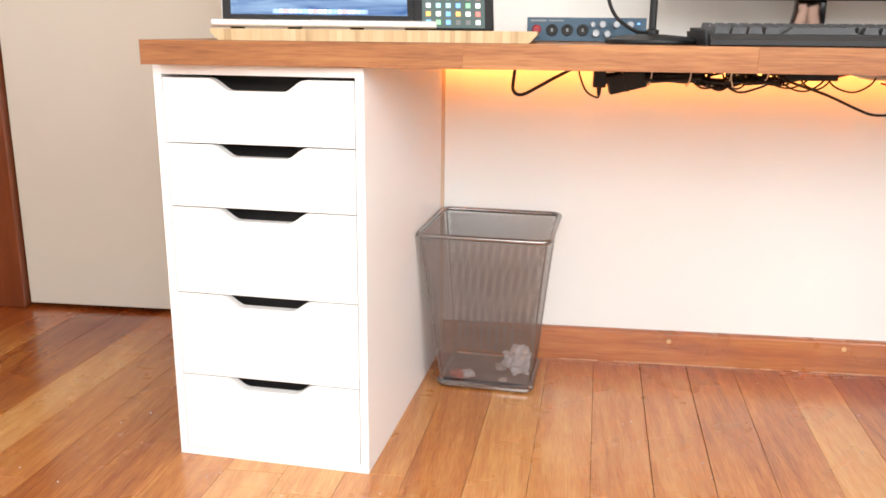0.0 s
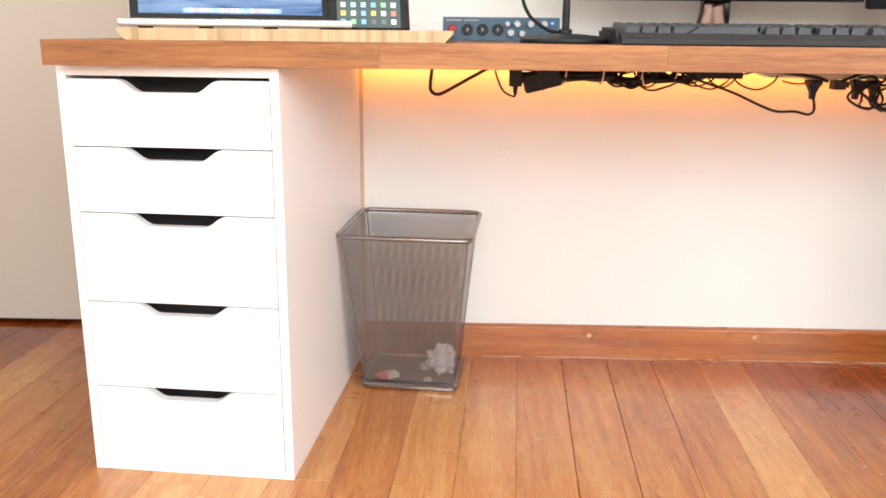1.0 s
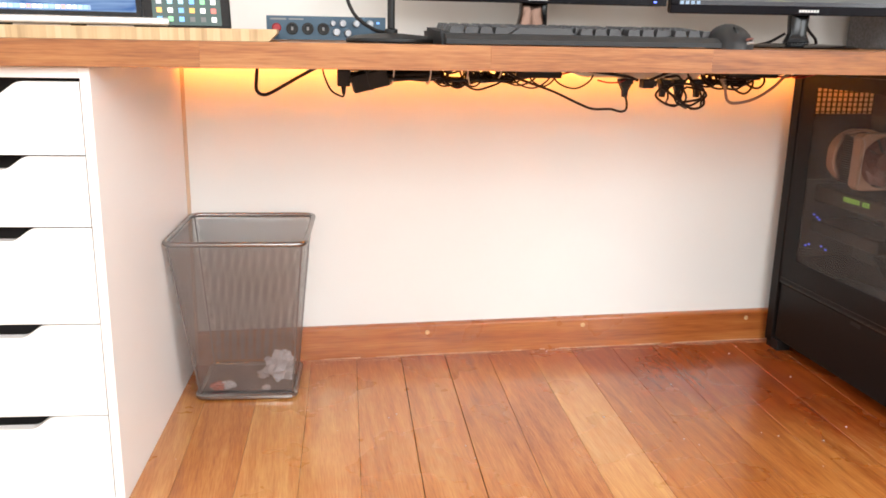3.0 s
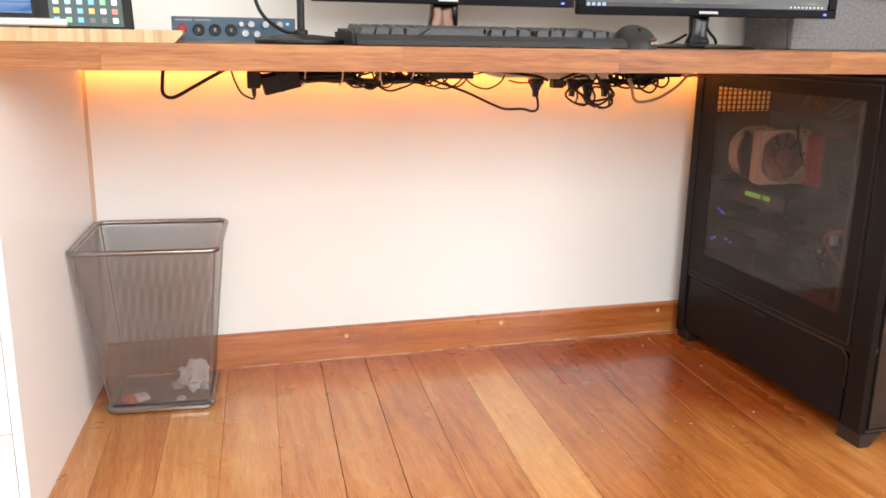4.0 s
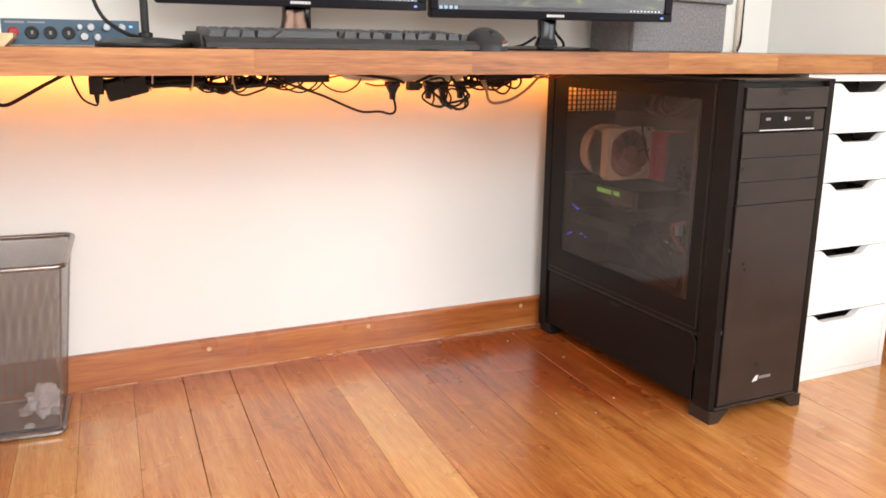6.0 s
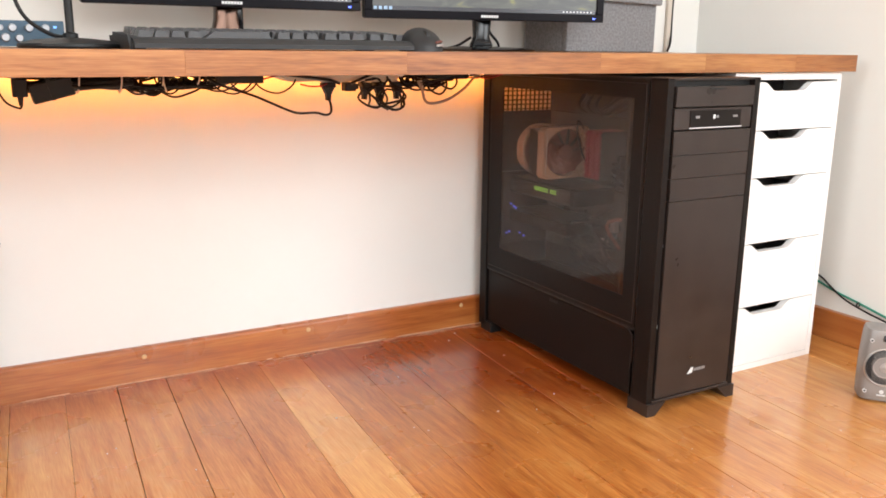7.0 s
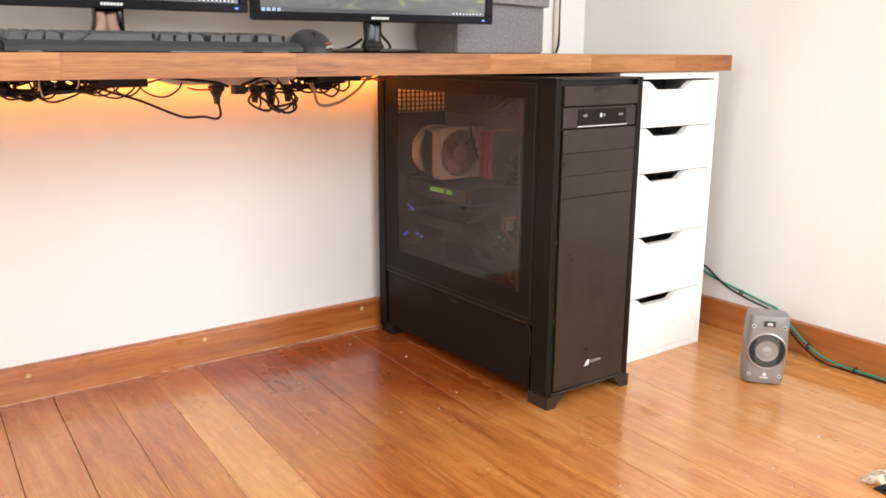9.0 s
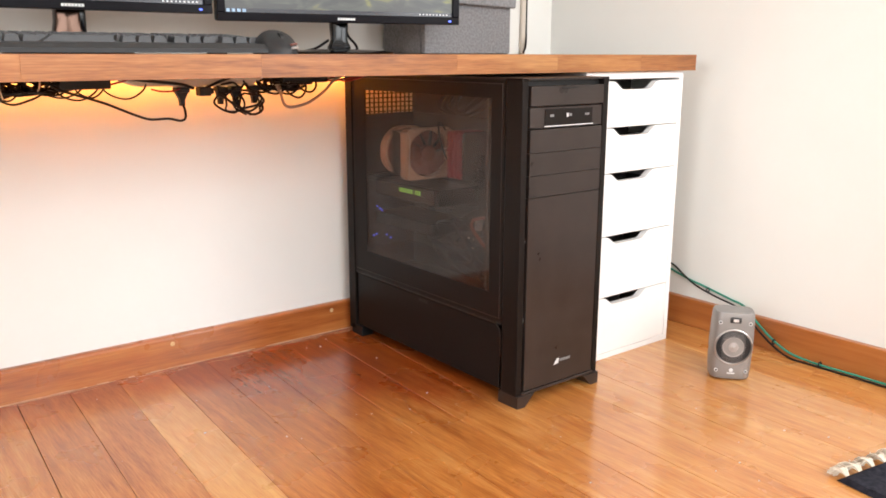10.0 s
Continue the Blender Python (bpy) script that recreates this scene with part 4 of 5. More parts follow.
def keyboard():
    u = thing("keyboard", Matrix.Translation((0.876, -0.605, DT)), "black full-size keyboard with tall keys and a wrist rest", "keyboard")
    W = 0.464
    part("body", prism([(0.0, 0.002), (0.0, 0.009), (0.012, 0.0165), (0.05, 0.018), (0.195, 0.027), (0.195, 0.002)], 0.0, W, "x"), M_KBODY, u)
    part("wing", prism([(-0.006, 0.021), (-0.0035, 0.021), (0.004, 0.0), (-0.003, 0.0)], 0.02, 0.19), M_KBODY, u)
    for x in (0.03, W - 0.03):
        part("foot", boxed(x - 0.015, x + 0.015, 0.16, 0.18, 0.0, 0.003), M_BLACK, u)
    cap = bmesh.new()
    b0, t0, hgt = 0.0085, 0.0062, 0.0095
    v = [cap.verts.new(p) for p in ((-b0, -b0, 0), (b0, -b0, 0), (b0, b0, 0), (-b0, b0, 0), (-t0, -t0 + 0.001, hgt), (t0, -t0 + 0.001, hgt), (t0, t0 + 0.0015, hgt), (-t0, t0 + 0.0015, hgt))]
    for q in ((3, 2, 1, 0), (4, 5, 6, 7), (0, 1, 5, 4), (1, 2, 6, 5), (2, 3, 7, 6), (3, 0, 4, 7)):
        cap.faces.new([v[i] for i in q])
    me = mesh_of("key", cap, M_KEY)
    random.seed(9)
    for r in range(6):
        y = 0.055 + 0.0215 * r
        z = 0.0178 + (y - 0.05) * 0.062 + 0.0002
        x = 0.012
        while x < W - 0.014:
            k = new("key", me)
            wide = 1.0
            if r == 0 and 0.09 < x < 0.12:
                wide = 6.0
            elif r in (1, 2) and x < 0.02:
                wide = 1.9
            elif r == 0:
                wide = 1.25
            k.parent = u
            k.location = (x + 0.0095 * wide, y, z)
            k.scale = (wide if wide == 1 else wide * 1.06 - 0.06, 1, 1)
            k.rotation_euler = (radians(3), 0, 0)
            x += 0.0195 * wide
            if abs(x - 0.306) < 0.01 or abs(x - 0.378) < 0.0098:
                x += 0.008
    return u


keyboard()


def mouse():
    u = thing("mouse", Matrix.Translation((1.357, -0.566, DT)) @ pose(0, 0, 0, 0, 0, -8), "black computer mouse with a red and silver side", "mouse")
    bm = bmesh.new()
    bmesh.ops.create_uvsphere(bm, u_segments=28, v_segments=16, radius=1)
    for w in bm.verts:
        x, y, z = w.co
        h = 0.040 * (1 - 0.25 * (y - 0.2) ** 2)
        w.co = (x * 0.035 * (1 - 0.12 * y), y * 0.058, max(0.0, z) ** 0.8 * h + (0.0 if z <= 0 else 0.001))
    part("shell", bm, M_KBODY, u, "", True)
    part("wheel", lathe([(0, -0.003), (0.010, -0.003), (0.011, 0), (0.010, 0.003), (0, 0.003)], 20, Matrix.Translation((0, -0.03, 0.025)) @ pose(0, 0, 0, 0, 90, 0)), M_BLACK, u, "", True)
    part("side_strip", tube([(0.012, -0.0555, 0.010), (0.024, -0.045, 0.011), (0.032, -0.028, 0.010)], 0.0022, 6, 6), M_ALU, u, "silver edge strip", True)
    part("side_strip", tube([(0.010, -0.0555, 0.0155), (0.022, -0.044, 0.017), (0.030, -0.028, 0.017)], 0.002, 6, 6), M_BROWN, u, "dark red edge strip", True)
    return u


mouse()


def monitor(m, W, bottom, screen, stand, label):
    u = thing("monitor", m, label, "monitor", "monitors on the desk")
    H = 0.315
    head = part("housing", boxed(-W / 2, W / 2, 0.008, 0.032, bottom, bottom + H, 0.006, 3), M_BLACK, u, "", True)
    part("bezel", bev(frame_bm(-W / 2, W / 2, bottom, bottom + H, 0.017, -0.002, 0.0085), 0.0012, 1), M_BEZEL, u, "gloss black bezel")
    part("screen", boxed(-W / 2 + 0.0165, W / 2 - 0.0165, 0.004, 0.0078, bottom + 0.0165, bottom + H - 0.0165), screen, u, "lit screen")
    for k in range(7):
        part("emblem", boxed(-0.0195 + 0.0058 * k, -0.015 + 0.0058 * k, -0.0027, -0.0019, bottom + 0.0052, bottom + 0.0102), M_PRINT, u, "small pale emblem")
    part("power_light", boxed(W / 2 - 0.028, W / 2 - 0.022, -0.0028, -0.0019, bottom + 0.006, bottom + 0.009), icon("blue_power", (0.10, 0.16, 1.0), 3.0), u, "small blue light")
    part("taskbar", boxed(-W / 2 + 0.0166, W / 2 - 0.0166, 0.0033, 0.0041, bottom + 0.0166, bottom + 0.0255), M_DARKSCR, u)
    ic = icon("taskbar_icon", (0.25, 0.36, 0.5), 0.25)
    for k in range(4):
        part("taskbar_icon", boxed(-W / 2 + 0.02 + 0.011 * k, -W / 2 + 0.027 + 0.011 * k, 0.0026, 0.0034, bottom + 0.018, bottom + 0.0245), ic, u)
    gi = icon("tray_icon", (0.5, 0.5, 0.52), 0.45)
    for k in range(9):
        part("tray_icon", boxed(W / 2 - 0.10 + 0.0085 * k, W / 2 - 0.0965 + 0.0085 * k, 0.0026, 0.0034, bottom + 0.0200, bottom + 0.0228), gi, u)
    if stand == "chrome":
        pts = [(-0.020, bottom + 0.03), (-0.0215, bottom - 0.02), (-0.028, bottom - 0.05), (-0.04, 0.014), (0.04, 0.014), (0.028, bottom - 0.05), (0.0215, bottom - 0.02), (0.020, bottom + 0.03)]
        part("neck", bev(prism(pts, 0.034, 0.062), 0.004, 2), M_CHROME, u, "coppery chrome neck", True)
        part("neck_cover", boxed(0.012, 0.040, 0.058, 0.085, 0.02, bottom + 0.05, 0.006, 2), M_GLOSS, u, "", True)
        b = lathe([(0, 0), (0.115, 0), (0.118, 0.004), (0.10, 0.010), (0.05, 0.0145), (0, 0.015)], 48, Matrix.Translation((0, 0.04, 0)) @ Matrix.Diagonal((1, 0.75, 1, 1)))
        part("foot", b, M_GLOSS, u, "", True)
    else:
        pts = [(-0.019, bottom + 0.03), (-0.019, bottom - 0.005), (-0.0165, 0.03), (-0.026, 0.011), (0.026, 0.011), (0.0165, 0.03), (0.019, bottom - 0.005), (0.019, bottom + 0.03)]
        part("neck", bev(prism(pts, 0.036, 0.062), 0.004, 2), M_GLOSS, u, "gloss black neck", True)
        b = lathe([(0, 0), (0.125, 0), (0.128, 0.003), (0.11, 0.007), (0.04, 0.0105), (0, 0.011)], 48, Matrix.Translation((0, 0.05, 0)) @ Matrix.Diagonal((1, 0.75, 1, 1)))
        part("foot", b, M_GLOSS, u, "", True)
        part("cable", tube([(0.02, 0.05, bottom + 0.02), (0.025, 0.065, bottom - 0.02), (0.05, 0.075, 0.02), (0.06, 0.09, 0.004)], 0.003, 6, 6), M_CABLE, u, "", True)
        part("cable", tube([(-0.02, 0.06, 0.03), (-0.045, 0.08, 0.012), (-0.075, 0.09, 0.004)], 0.003, 6, 6), M_CABLE, u, "", True)
    return u


monitor(Matrix.Translation((1.119, -0.250, DT)), 0.534, 0.078, M_DARKSCR, "chrome", "black monitor with a dark screen on a coppery chrome neck")
monitor(Matrix.Translation((1.673, -0.292, DT)) @ pose(0, 0, 0, 0, 0, -11.5), 0.555, 0.066, M_MOSS, "black", "gloss black monitor showing a grey mossy picture on a black stand")

felt = thing("acoustic_panel", Matrix.Translation((1.957, -0.2, DT)), "grey felt-covered acoustic box standing on the desk", "acoustic panel")
part("front_cover", boxed(0.0, 0.288, 0.0, 0.02, 0.0, 0.60, 0.006, 2), M_FELT, felt, "", True)
part("side_cover", boxed(0.002, 0.024, 0.0205, 0.185, 0.0, 0.60, 0.006, 2), M_FELT, felt, "", True)
part("core", boxed(0.0245, 0.286, 0.0205, 0.185, 0.0, 0.598), M_BLACK, felt)
single("acoustic_panel", boxed(-0.12, 0.172, -0.016, -0.002, 0.0, 0.48, 0.004, 2), M_FELT, "grey felt panel leaning high on the acoustic box", "acoustic panel",
       m=Matrix.Translation((2.075, -0.202, DT + 0.122)) @ pose(0, 0, 0, 0, 1.5, 0))
trunk = structure("cable_trunking", boxed(2.464, 2.481, -0.012, -0.0005, DT, 2.2, 0.002, 1), M_STRIP, "narrow cream cable trunking on the wall", "trunking")
single("cable", tube([(2.488, -0.006, 2.0), (2.488, -0.006, 1.2), (2.487, -0.006, 0.85), (2.476, -0.018, 0.765), (2.455, -0.03, DT + 0.004)], 0.003, 8, 8), M_CABLE, "thin black cable beside the wall trunking", "cable", smooth=True)


# ---- cables under the desk ----
UZ = DZ0 - 0.0005
UY = -0.25


def cord(pts, r, material, label, per=8):
    return single("cable", tube([(x, UY + y, z) for x, y, z in pts], r, per, 8), material, label, "cable", "cables under the desk", True)


cord([(0.582, 0, UZ), (0.578, 0, 0.665), (0.578, 0, 0.641), (0.595, 0, 0.634), (0.63, 0, 0.652), (0.665, -0.005, 0.672), (0.70, -0.01, 0.688), (0.74, 0, 0.685)], 0.0032, M_CABLE, "black cable hanging in a loop under the desk")
cord([(0.70, 0, 0.690), (0.705, -0.01, 0.668), (0.717, -0.01, 0.643), (0.735, -0.01, 0.6325), (0.7405, -0.01, 0.634), (0.7405, -0.01, 0.645)], 0.0018, M_CABLE, "thin black cable drooping under the desk")
cord([(0.69, 0, 0.692), (0.72, 0.01, 0.687), (0.76, 0.01, 0.683), (0.80, 0.0, 0.684), (0.86, 0, 0.688)], 0.004, M_CABLE, "black cable fixed under the desk")
ad = thing("power_adapter", Matrix.Translation((0.7405, UY - 0.01, 0.648)), "small black plug adapter hanging under the desk", "adapter")
part("body", boxed(-0.012, 0.012, -0.01, 0.01, 0.003, 0.034, 0.002, 2), M_BLACK, ad)
part("neck", lathe([(0.003, -0.012), (0.0045, 0.0), (0.005, 0.003), (0, 0.003)], 12), M_BLACK, ad)
part("cable", tube([(0, 0, 0.03), (-0.004, 0.0, 0.040), (-0.012, 0.0, 0.0475)], 0.0035, 4, 6), M_CABLE, ad)
ad = thing("power_adapter", Matrix.Translation((0.792, UY - 0.005, 0.662)) @ pose(0, 0, 0, 0, -14, 0), "black power brick hanging tilted under the desk", "adapter")
part("body", boxed(-0.036, 0.034, -0.02, 0.02, -0.016, 0.018, 0.003, 2), M_BLACK, ad)
part("strap", boxed(-0.006, 0.0, -0.021, 0.021, -0.0165, 0.034), M_BLACK, ad)

bun = thing("cable_bundle", Matrix.Translation((0.84, UY, 0.6745)), "thick bundle of black cables tied up under the desk", "cables", "cable bundles")
random.seed(17)
for k in range(22):
    a, b = random.uniform(-0.018, 0.018), random.uniform(-0.016, 0.014)
    pts = []
    for i in range(7):
        x = -0.088 + 0.174 * i / 6
        pts.append((x, a + random.uniform(-0.004, 0.004), b + random.uniform(-0.003, 0.003) + 0.006 - 0.014 * (0.3 - i / 12)))
    part("cable", tube(pts, random.uniform(0.003, 0.0042), 5, 6), M_CABLE, bun, "", True)
for x in (-0.005, 0.066):
    part("cable_tie", tube([(x + 0.002 * math.sin(t), 0.025 * math.cos(t), 0.003 + 0.0215 * math.sin(t)) for t in np.linspace(0, 2 * math.pi, 21)[:-1]], 0.0016, 0, 6, True), M_TIE, bun, "pale plastic tie")
part("cable", tube([(0.085, 0, 0.01), (0.092, -0.005, -0.01), (0.084, -0.01, -0.014), (0.078, -0.01, -0.004)], 0.0035, 6, 6), M_CABLE, bun, "", True)


def tangle(name, m, label, n, lx, lz, seed, r=0.0024, down=0.0):
    u = thing(name, m, label, "cables", "cable bundles")
    random.seed(seed)
    for k in range(n):
        cx, cz = random.uniform(-0.3, 0.3) * lx, random.uniform(-0.25, 0.1) * lz + down
        w, h = lx * random.uniform(0.25, 0.5), lz * random.uniform(0.25, 0.5)
        ph = random.uniform(0, 6)
        turns = random.choice((1, 1, 2))
        pts = []
        for i in range(10 * turns + 1):
            t = ph + 2 * math.pi * i / 10
            pts.append((cx + w * math.cos(t) + random.uniform(-1, 1) * 0.004, random.uniform(-0.02, 0.02), cz + h * math.sin(t) + random.uniform(-1, 1) * 0.003))
        part("cable", tube(pts, r * random.uniform(0.8, 1.25), 4, 6), M_CABLE, u, "", True)
    return u


tg = tangle("cable_bundle", Matrix.Translation((0.985, UY, 0.676)), "loosely coiled black cables tied under the desk", 9, 0.12, 0.040, 2, 0.0022)
part("cable_tie", tube([(-0.006 + 0.002 * math.sin(t), 0.022 * math.cos(t), 0.016 * math.sin(t)) for t in np.linspace(0, 2 * math.pi, 17)[:-1]], 0.0015, 0, 6, True), M_TIE, tg, "pale plastic tie")
part("tie_tail", tube([(-0.006, -0.022, 0.0), (-0.004, -0.024, -0.012), (-0.002, -0.024, -0.02)], 0.0012, 4, 6), M_TIE, tg, "pale plastic tie")
tg = tangle("cable_bundle", Matrix.Translation((1.045, UY, 0.680)), "slack black cables tied flat under the desk", 7, 0.12, 0.034, 6, 0.0022)
part("cable_tie", tube([(0.002 * math.sin(t), 0.022 * math.cos(t), 0.013 * math.sin(t)) for t in np.linspace(0, 2 * math.pi, 17)[:-1]], 0.0015, 0, 6, True), M_TIE, tg, "pale plastic tie")
cord([(0.92, 0, 0.674), (0.96, 0, 0.668), (1.02, 0, 0.672), (1.06, -0.01, 0.662), (1.10, 0, 0.676), (1.14, 0, 0.684)], 0.0022, M_CABLE, "thin black cable running under the desk")
cord([(1.06, 0.01, 0.684), (1.11, 0.01, 0.676), (1.16, 0, 0.675), (1.22, -0.01, 0.690)], 0.0018, M_REDC, "thin dark red cable running under the desk")
br = thing("power_adapter", Matrix.Translation((1.123, UY, 0.6825)), "flat black power brick fixed under the desk", "adapter")
part("body", boxed(-0.046, 0.046, -0.022, 0.022, -0.0125, 0.0135, 0.002, 2), M_BLACK, br)
part("label_sticker", boxed(-0.03, 0.03, -0.015, 0.015, -0.0129, -0.0124), M_KEY, br)
cord([(1.05, -0.01, 0.690), (1.075, -0.02, 0.672), (1.10, -0.025, 0.662), (1.15, -0.03, 0.645), (1.205, -0.03, 0.621), (1.235, -0.03, 0.611), (1.27, -0.03, 0.611), (1.293, -0.03, 0.606), (1.304, -0.03, 0.611), (1.308, -0.02, 0.626), (1.309, -0.004, 0.640)], 0.0024, M_CABLE,
     "black cable sagging to a plug under the desk")

random.seed(63)
for k in range(7):
    x = 0.93 + 0.035 * k + random.uniform(-0.01, 0.01)
    w, dp = random.uniform(0.05, 0.10), random.uniform(0.020, 0.040)
    cord([(x, 0.0, 0.690), (x + 0.15 * w, -0.012, 0.688 - 0.7 * dp), (x + 0.5 * w, -0.02, 0.688 - dp), (x + 0.85 * w, -0.012, 0.688 - 0.6 * dp), (x + w, 0.0, 0.691)],
         0.0017, M_CABLE, "thin black cord hanging slack among the tied cables", 6)
for k in range(5):
    x = 1.44 + 0.03 * k
    w, dp = random.uniform(0.05, 0.08), random.uniform(0.025, 0.045)
    cord([(x, 0.0, 0.688), (x + 0.1 * w, -0.02, 0.686 - 0.7 * dp), (x + 0.5 * w, -0.03, 0.686 - dp), (x + 0.9 * w, -0.02, 0.686 - 0.6 * dp), (x + w, 0.0, 0.688)],
         0.0022, M_CABLE, "slack black cable loop beside the power strip", 6)

ps = thing("power_strip", Matrix.Translation((1.345, UY + 0.02, DZ0)), "cream power strip screwed under the desk", "power strip")
part("body", prism([(-0.15, -0.0005), (0.15, -0.0005), (0.145, -0.010), (0.115, -0.025), (-0.115, -0.025), (-0.14, -0.016)], -0.028, 0.028), M_STRIP, ps)
part("end_cap", boxed(-0.158, -0.1502, -0.02, 0.02, -0.012, -0.0005, 0.001, 1), M_STRIP, ps)
for x in (-0.03, 0.0, 0.045, 0.075, 0.115):
    part("socket", boxed(x - 0.012, x + 0.012, -0.02, 0.02, -0.0275, -0.0251, 0.0005, 1), M_TIE, ps)


def plug(m, s=1.0):
    u = thing("plug", m, "black mains plug hanging from the power strip", "plug", "plugs in the power strip")
    bm = boxed(-0.0135 * s, 0.0135 * s, -0.012, 0.012, -0.010, 0.0, 0.002, 2)
    part("head", bm, M_BLACK, u)
    part("neck", prism([(-0.0125 * s, -0.0095), (0.0125 * s, -0.0095), (0.0050, -0.024), (0.0040, -0.036), (-0.0040, -0.036), (-0.0050, -0.024)], -0.006, 0.006), M_BLACK, u)
    return u


PZ = DZ0 - 0.0277
plug(Matrix.Translation((1.309, UY - 0.004, PZ)))
for x, a in ((1.395, 4), (1.425, -3), (1.468, 0)):
    plug(Matrix.Translation((x, UY + 0.002, PZ)) @ pose(0, 0, 0, 0, a, 0), 0.85)
ad = thing("power_adapter", Matrix.Translation((1.357, UY, PZ)), "small square black plug in the power strip", "adapter", "plugs in the power strip")
part("body", boxed(-0.012, 0.012, -0.012, 0.012, -0.018, 0.0, 0.002, 2), M_BLACK, ad)
part("collar", boxed(0.0122, 0.019, -0.008, 0.008, -0.014, -0.003, 0.001, 1), M_BLACK, ad)
tangle("cable_bundle", Matrix.Translation((1.425, UY - 0.015, 0.657)), "tangle of black cables round the plugs", 5, 0.075, 0.06, 14, 0.0020, -0.008)
tangle("cable_bundle", Matrix.Translation((1.525, UY, 0.676)), "black cable loops tied beside the power strip", 6, 0.12, 0.034, 23, 0.0026)
cord([(1.354, -0.02, 0.668), (1.39, -0.02, 0.682), (1.43, -0.02, 0.694)], 0.0030, M_CABLE, "short black cable rising to the desk")
cord([(1.375, -0.03, 0.655), (1.40, -0.03, 0.640), (1.43, -0.03, 0.619), (1.452, -0.03, 0.612), (1.47, -0.03, 0.620), (1.474, -0.02, 0.636)], 0.0026, M_CABLE, "black cable looping below the plugs")
cord([(1.20, -0.03, 0.688), (1.25, -0.03, 0.682), (1.30, -0.03, 0.676), (1.325, -0.03, 0.668)], 0.0030, M_CABLE, "black cable crossing the power strip")
cord([(1.24, -0.03, 0.668), (1.26, -0.035, 0.6635), (1.285, -0.03, 0.664), (1.30, -0.02, 0.668)], 0.0016, M_REDC, "thin dark red cable below the power strip")
cord([(1.505, -0.03, 0.672), (1.515, -0.03, 0.650), (1.522, -0.03, 0.630), (1.54, -0.03, 0.6235), (1.58, -0.03, 0.632), (1.62, -0.03, 0.655), (1.645, -0.03, 0.678), (1.67, -0.03, 0.690)], 0.0030, M_GREYC, "grey cable drooping in an arc under the desk")
pc2 = thing("plug", Matrix.Translation((1.508, UY - 0.03, 0.669)) @ pose(0, 0, 0, 0, -8, 0), "ribbed grey cable boot under the desk", "plug")
for k in range(5):
    part("rib", lathe([(0.003, 0), (0.0062 - 0.0006 * k, 0.0005), (0.0062 - 0.0006 * k, 0.003), (0.003, 0.0035)], 12, Matrix.Translation((0.0013 * k, 0, -0.005 * k))), M_GREYC, pc2)
br = thing("power_adapter", Matrix.Translation((1.575, UY, 0.6845)), "long black power brick fixed under the desk", "adapter")
part("body", boxed(-0.05, 0.06, -0.022, 0.022, -0.010, 0.0115, 0.002, 2), M_BLACK, br)
random.seed(31)
for k in range(5):
    cord([(1.60, 0, 0.686), (1.65, random.uniform(-0.02, 0.02), 0.680 + random.uniform(-0.004, 0.008)), (1.70, random.uniform(-0.02, 0.02), 0.676 + random.uniform(-0.004, 0.012)), (1.76, 0, 0.688), (1.83, 0.02, 0.694)],
         0.0016, (M_REDC, M_CABLE)[k % 2], ("thin dark red cable running to the tower", "thin black cable running to the tower")[k % 2])


